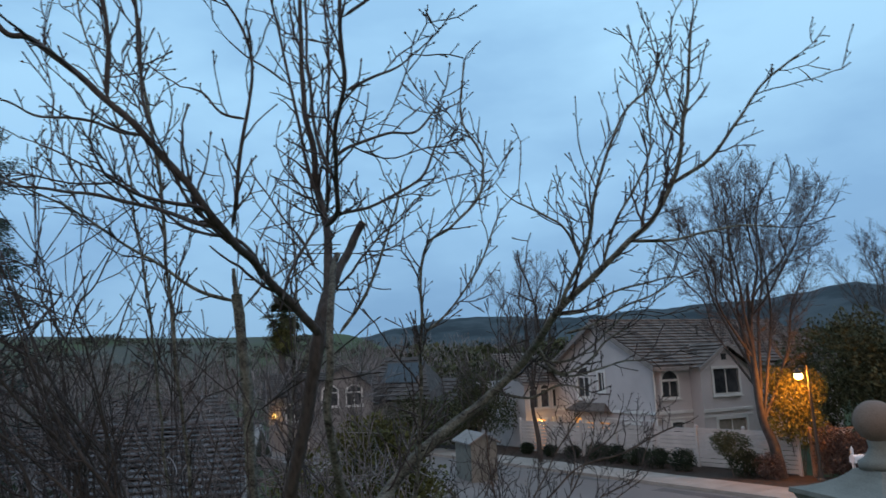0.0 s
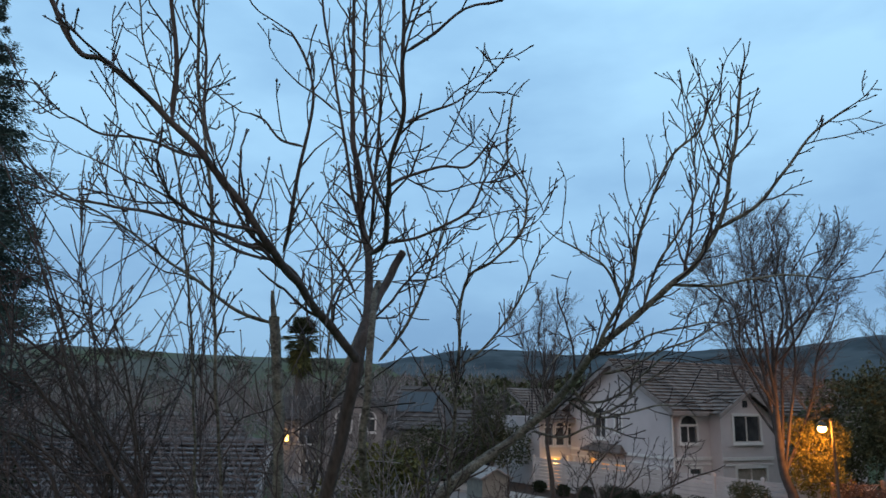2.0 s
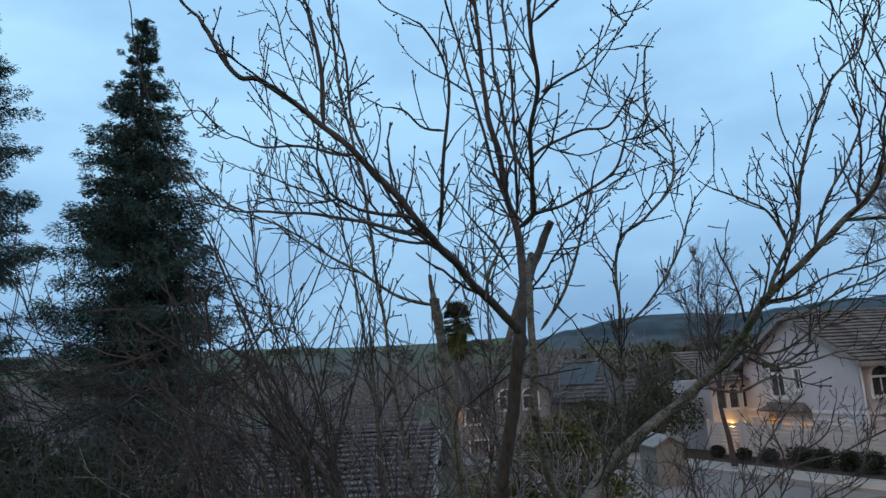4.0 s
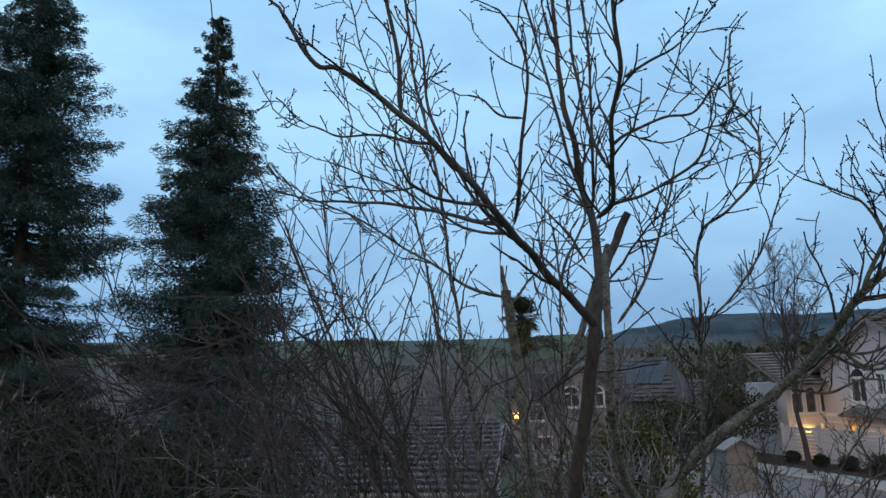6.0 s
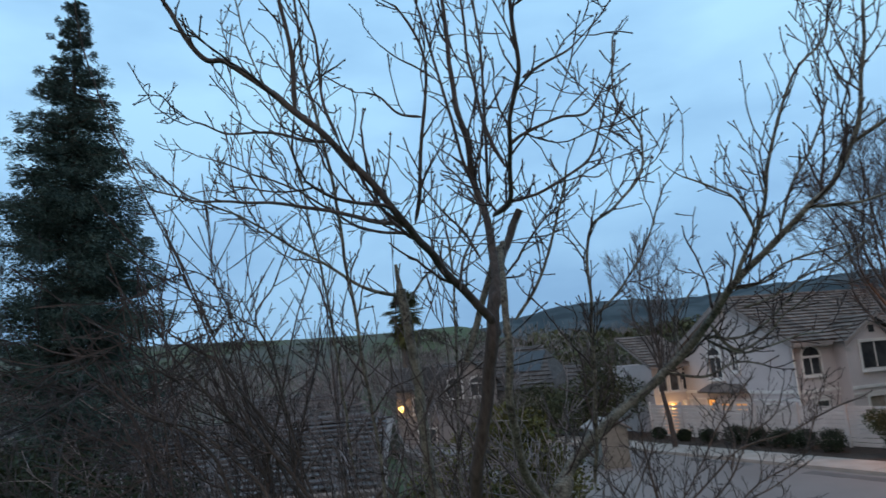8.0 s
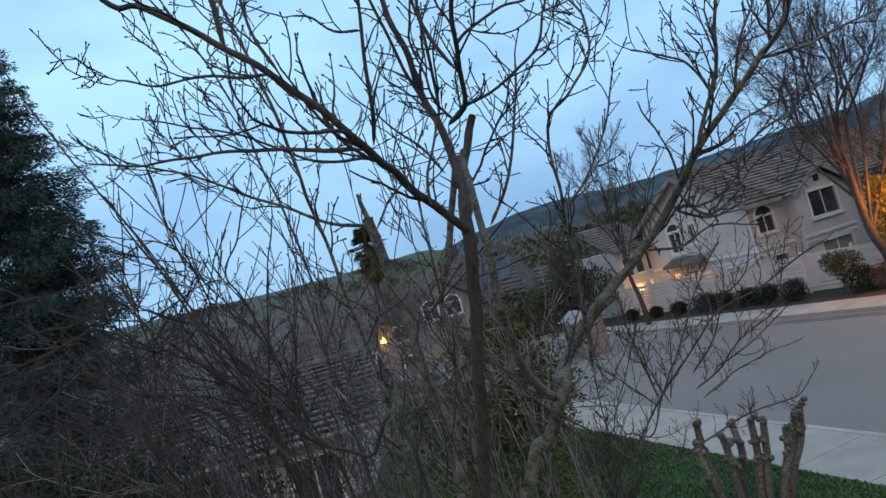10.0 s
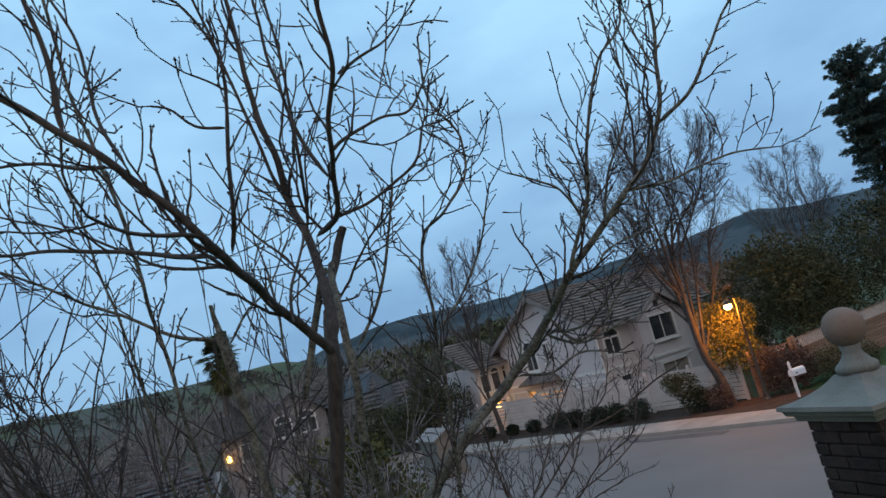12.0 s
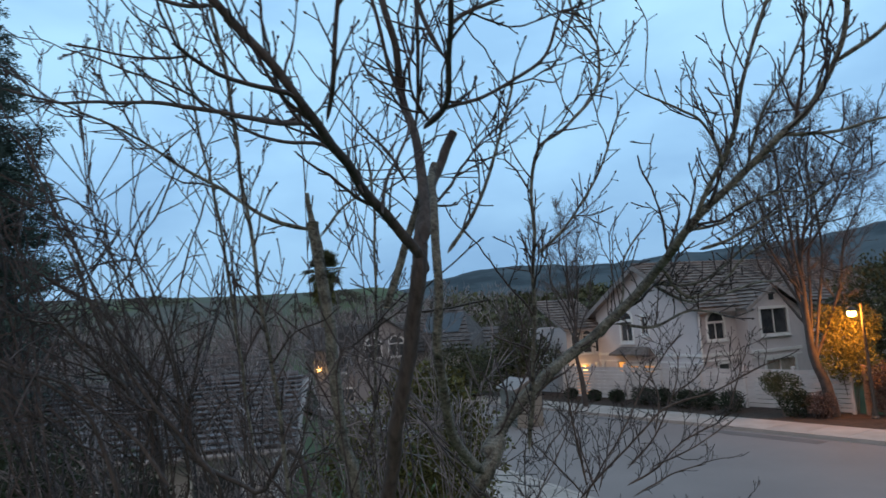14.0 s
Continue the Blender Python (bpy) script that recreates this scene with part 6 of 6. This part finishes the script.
shrub("evergreen_tree", (18.5, 34.5, 0.1), [(0, 0, 4.4, 2.4, 2.2, 2.2), (1.6, 0, 5.4, 1.8, 1.8, 1.8), (-1.6, 0, 3.2, 1.8, 1.8, 1.8), (3.4, 0.5, 4.0, 2.2, 2.0, 2.2), (0.6, 0.3, 2.2, 2.6, 2, 1.8)], 15000, 0.2, LEAF_DARK, "broad dark evergreen tree behind the street lamp", 125, "tree")
shrub("evergreen_tree", (25.0, 36.5, 0.3), [(0, 0, 4.6, 2.6, 2.2, 2.6), (2.6, 0, 5.6, 2.4, 2.2, 2.4), (-2.2, 0, 3.6, 2.2, 2, 2.2), (4.8, 0, 4.2, 2.6, 2, 3), (1, 0, 2.2, 4.5, 2, 2)], 16000, 0.2, LEAF_DARK, "broad dark evergreen trees above the lattice fence", 126, "tree")
shrub("evergreen_tree", (34.0, 37.0, 0.3), [(0, 0, 4.2, 3, 2.2, 3), (3.4, 0, 5.4, 3, 2.2, 3), (-1, 0, 2.0, 4.5, 2, 2)], 12000, 0.22, LEAF_DARK, "broad dark evergreen trees above the lattice fence", 127, "tree")
shrub("evergreen_shrub", (-1.3, 11.4, 0.1), [(0, 0, 3.1, 1.1, 1.0, 0.9), (0.7, 0.1, 2.8, 0.7, 0.9, 0.8), (-0.9, 0, 2.7, 0.8, 0.9, 0.8), (0.2, 0, 3.75, 0.7, 0.7, 0.5), (-0.1, 0, 1.6, 1.2, 1.0, 1.4)], 15000, 0.09, LEAF_OLIVE, "olive-green evergreen bush beyond the bare trees", 128)
# These three get their shade from the darkened leaf colour
shrub("evergreen_shrub", (-6.6, 7.8, 0.0), [(0, 0, 3.3, 1.5, 1.2, 1.2), (-1.9, 0.3, 3.5, 1.6, 1.2, 1.3), (1.5, 0.2, 3.0, 1.0, 1.0, 1.2), (2.3, 0.5, 2.6, 0.7, 0.8, 1.0), (-3.8, 0, 3.3, 1.6, 1.2, 1.5), (-0.6, 0, 1.4, 3.6, 1.2, 1.5)], 38000, 0.085, LEAF_HEDGE_SHADED, "dark evergreen hedge behind the leafless thicket", 131)
shrub("evergreen_shrub", (-9.0, 13.0, -0.6), [(0, 0, 2.8, 1.5, 1.2, 1.2), (-2.0, 0.3, 2.9, 1.4, 1.0, 1.2), (1.3, 0, 2.0, 0.9, 1.0, 1.0), (-3.6, 0.2, 2.6, 1.2, 1.0, 1.2), (-0.8, 0, 1.2, 3.0, 1.2, 1.2)], 20000, 0.10, LEAF_HEDGE_SHADED, "dark shrub below the neighbour's eave", 129)
shrub("evergreen_shrub", (-15.5, 17.0, -1.2), [(0, 0, 2.6, 2.2, 1.5, 1.8), (-3, 0, 2.2, 2.2, 1.5, 1.8), (3, 0, 2.0, 1.6, 1.4, 1.4), (-4.4, 1.0, 4.3, 2.2, 1.5, 1.7), (-2.6, 1.2, 4.0, 1.6, 1.4, 1.5)], 16000, 0.16, LEAF_HEDGE_SHADED, "dark undergrowth below the redwoods", 130)

shrub("evergreen_shrub", (5.05, 10.6, 0.15), [(0, 0, 0.7, 0.55, 0.5, 0.7), (0.5, 0.1, 0.6, 0.5, 0.5, 0.6)], 4000, 0.07, LEAF_DARK, "small dark green shrub at the lawn's edge", 133)

shrub("evergreen_tree", (1.6, 45.0, -0.8), [(0, 0, 3.6, 1.6, 1.3, 1.5), (1.4, 0.3, 3.2, 1.5, 1.3, 1.4), (-1.5, 0, 2.8, 1.6, 1.3, 1.5), (0.2, 0, 4.8, 1.1, 1.0, 1.0)], 7000, 0.18, LEAF_DARK, "dark evergreen tree before the low house", 134, "tree")
shrub("evergreen_tree", (-2.2, 47.0, -1.0), [(0, 0, 3.2, 1.6, 1.3, 1.5), (1.4, 0.3, 2.6, 1.5, 1.3, 1.4), (-1.5, 0, 2.4, 1.6, 1.3, 1.5)], 6000, 0.18, LEAF_DARK, "dark evergreen tree among the valley houses", 135, "tree")

# Palm behind the neighbour's roof
def build_palm():
    rng = random.Random(4)
    p = Vector((-13.75, 60.0, -2.6))
    T = thing("palm_tree", p, "fan palm with a ragged green crown on a tall trunk", "tree")
    top = p + Vector((0.25, 0, 12.7))
    part("trunk", Geo().tube([p, p + Vector((0.1, 0, 6)), top], [0.36, 0.30, 0.28], 9), BARK_FAR, T, smooth=True)
    for k in range(120):
        w = rng.uniform(0, 6.28)
        old = k % 3 == 0
        e = rng.uniform(-1.5, -0.9) if old else rng.uniform(-0.75, 1.45)
        d = Vector((math.cos(w) * math.cos(e), math.sin(w) * math.cos(e), math.sin(e)))
        L = rng.uniform(1.05, 1.5)
        foot = top - Vector((0, 0, rng.uniform(0.0, 1.6) if old else 0.0))
        g = Geo()
        c = foot + d * L * 0.75
        g.tube([foot, c], [0.03, 0.02], 4, False)
        s = d.cross(Vector((0, 0, 1))).normalized()
        n = s.cross(d)
        for j in range(11):
            a = (j - 5) / 5 * 1.5
            ray = d * math.cos(a) + s * math.sin(a)
            fin = c + ray * L * 0.75 - Vector((0, 0, 0.10 * L))
            b = c + ray * L * 0.4
            wv = (s * math.cos(a) - d * math.sin(a)) * 0.075
            g.add([c, b + wv, fin, b - wv, b + n * 0.03], [(0, 1, 4), (1, 2, 4), (2, 3, 4), (3, 0, 4)])
        part("frond", g, LEAF_OLIVE if old else LEAF_DARK, T)


build_palm()


# Woods and shrubs in the valley
def build_woods():
    rng = np.random.default_rng(9)
    ll = []
    for k in range(150):
        w = math.radians(rng.uniform(-2.5, 30))
        r = rng.uniform(75, 210)
        h = min(rng.uniform(5, 9) + 0.022 * r, 5.2 + r * 0.030)
        x, y = r * math.sin(w), r * math.cos(w)
        for j in range(3):
            ll.append((x + rng.normal() * 2.5, y + rng.normal() * 2.5, ground_height(x, y) + h * rng.uniform(0.35, 0.8), 3.2 + 0.01 * r, 3.2, h * 0.33))
    P, d = lobes(rng, ll, 60000, 0.5)
    leaf_mesh("woodland", P, d, 0.95, 0.55, LEAF_DARK, rng, None, "dark evergreen woodland across the valley", "woods")
    ll = []
    for k in range(260):
        w = math.radians(rng.uniform(-64, 6))
        r = rng.uniform(30, 170)
        h = rng.uniform(3.5, 6.0) + 0.05 * r
        x, y = r * math.sin(w), r * math.cos(w)
        if abs(x + 10) < 9 and y < 40 or (x > -4 and y < 58):
            continue
        for j in range(3):
            ll.append((x + rng.normal() * 2.2, y + rng.normal() * 2.2, ground_height(x, y) + h * rng.uniform(0.3, 0.75), 2.2 + 0.008 * r, 2.2, h * 0.3))
    P, d = lobes(rng, ll, 80000, 0.75)
    leaf_mesh("woodland", P, d * 0.5 + np.array((0, 0, 0.9)), 1.0, 0.07, HAZED_TOPS, rng, None, "bare treetops in the valley, greyed by haze in their colour", "woods")
    ll = []
    for k in range(420):
        w = math.radians(rng.uniform(-60, 2))
        r = rng.uniform(170, 285)
        x, y = r * math.sin(w), r * math.cos(w)
        h = rng.uniform(1.0, 2.4)
        ll.append((x, y, ground_height(x, y) + h * 0.5, h * rng.uniform(1.0, 2.2), h * 1.4, h * 0.7))
    P, d = lobes(rng, ll, 30000, 0.6)
    leaf_mesh("woodland", P, d, 0.9, 0.5, SCRUB, rng, None, "scattered dark scrub on the grassy hillside", "woods")


build_woods()
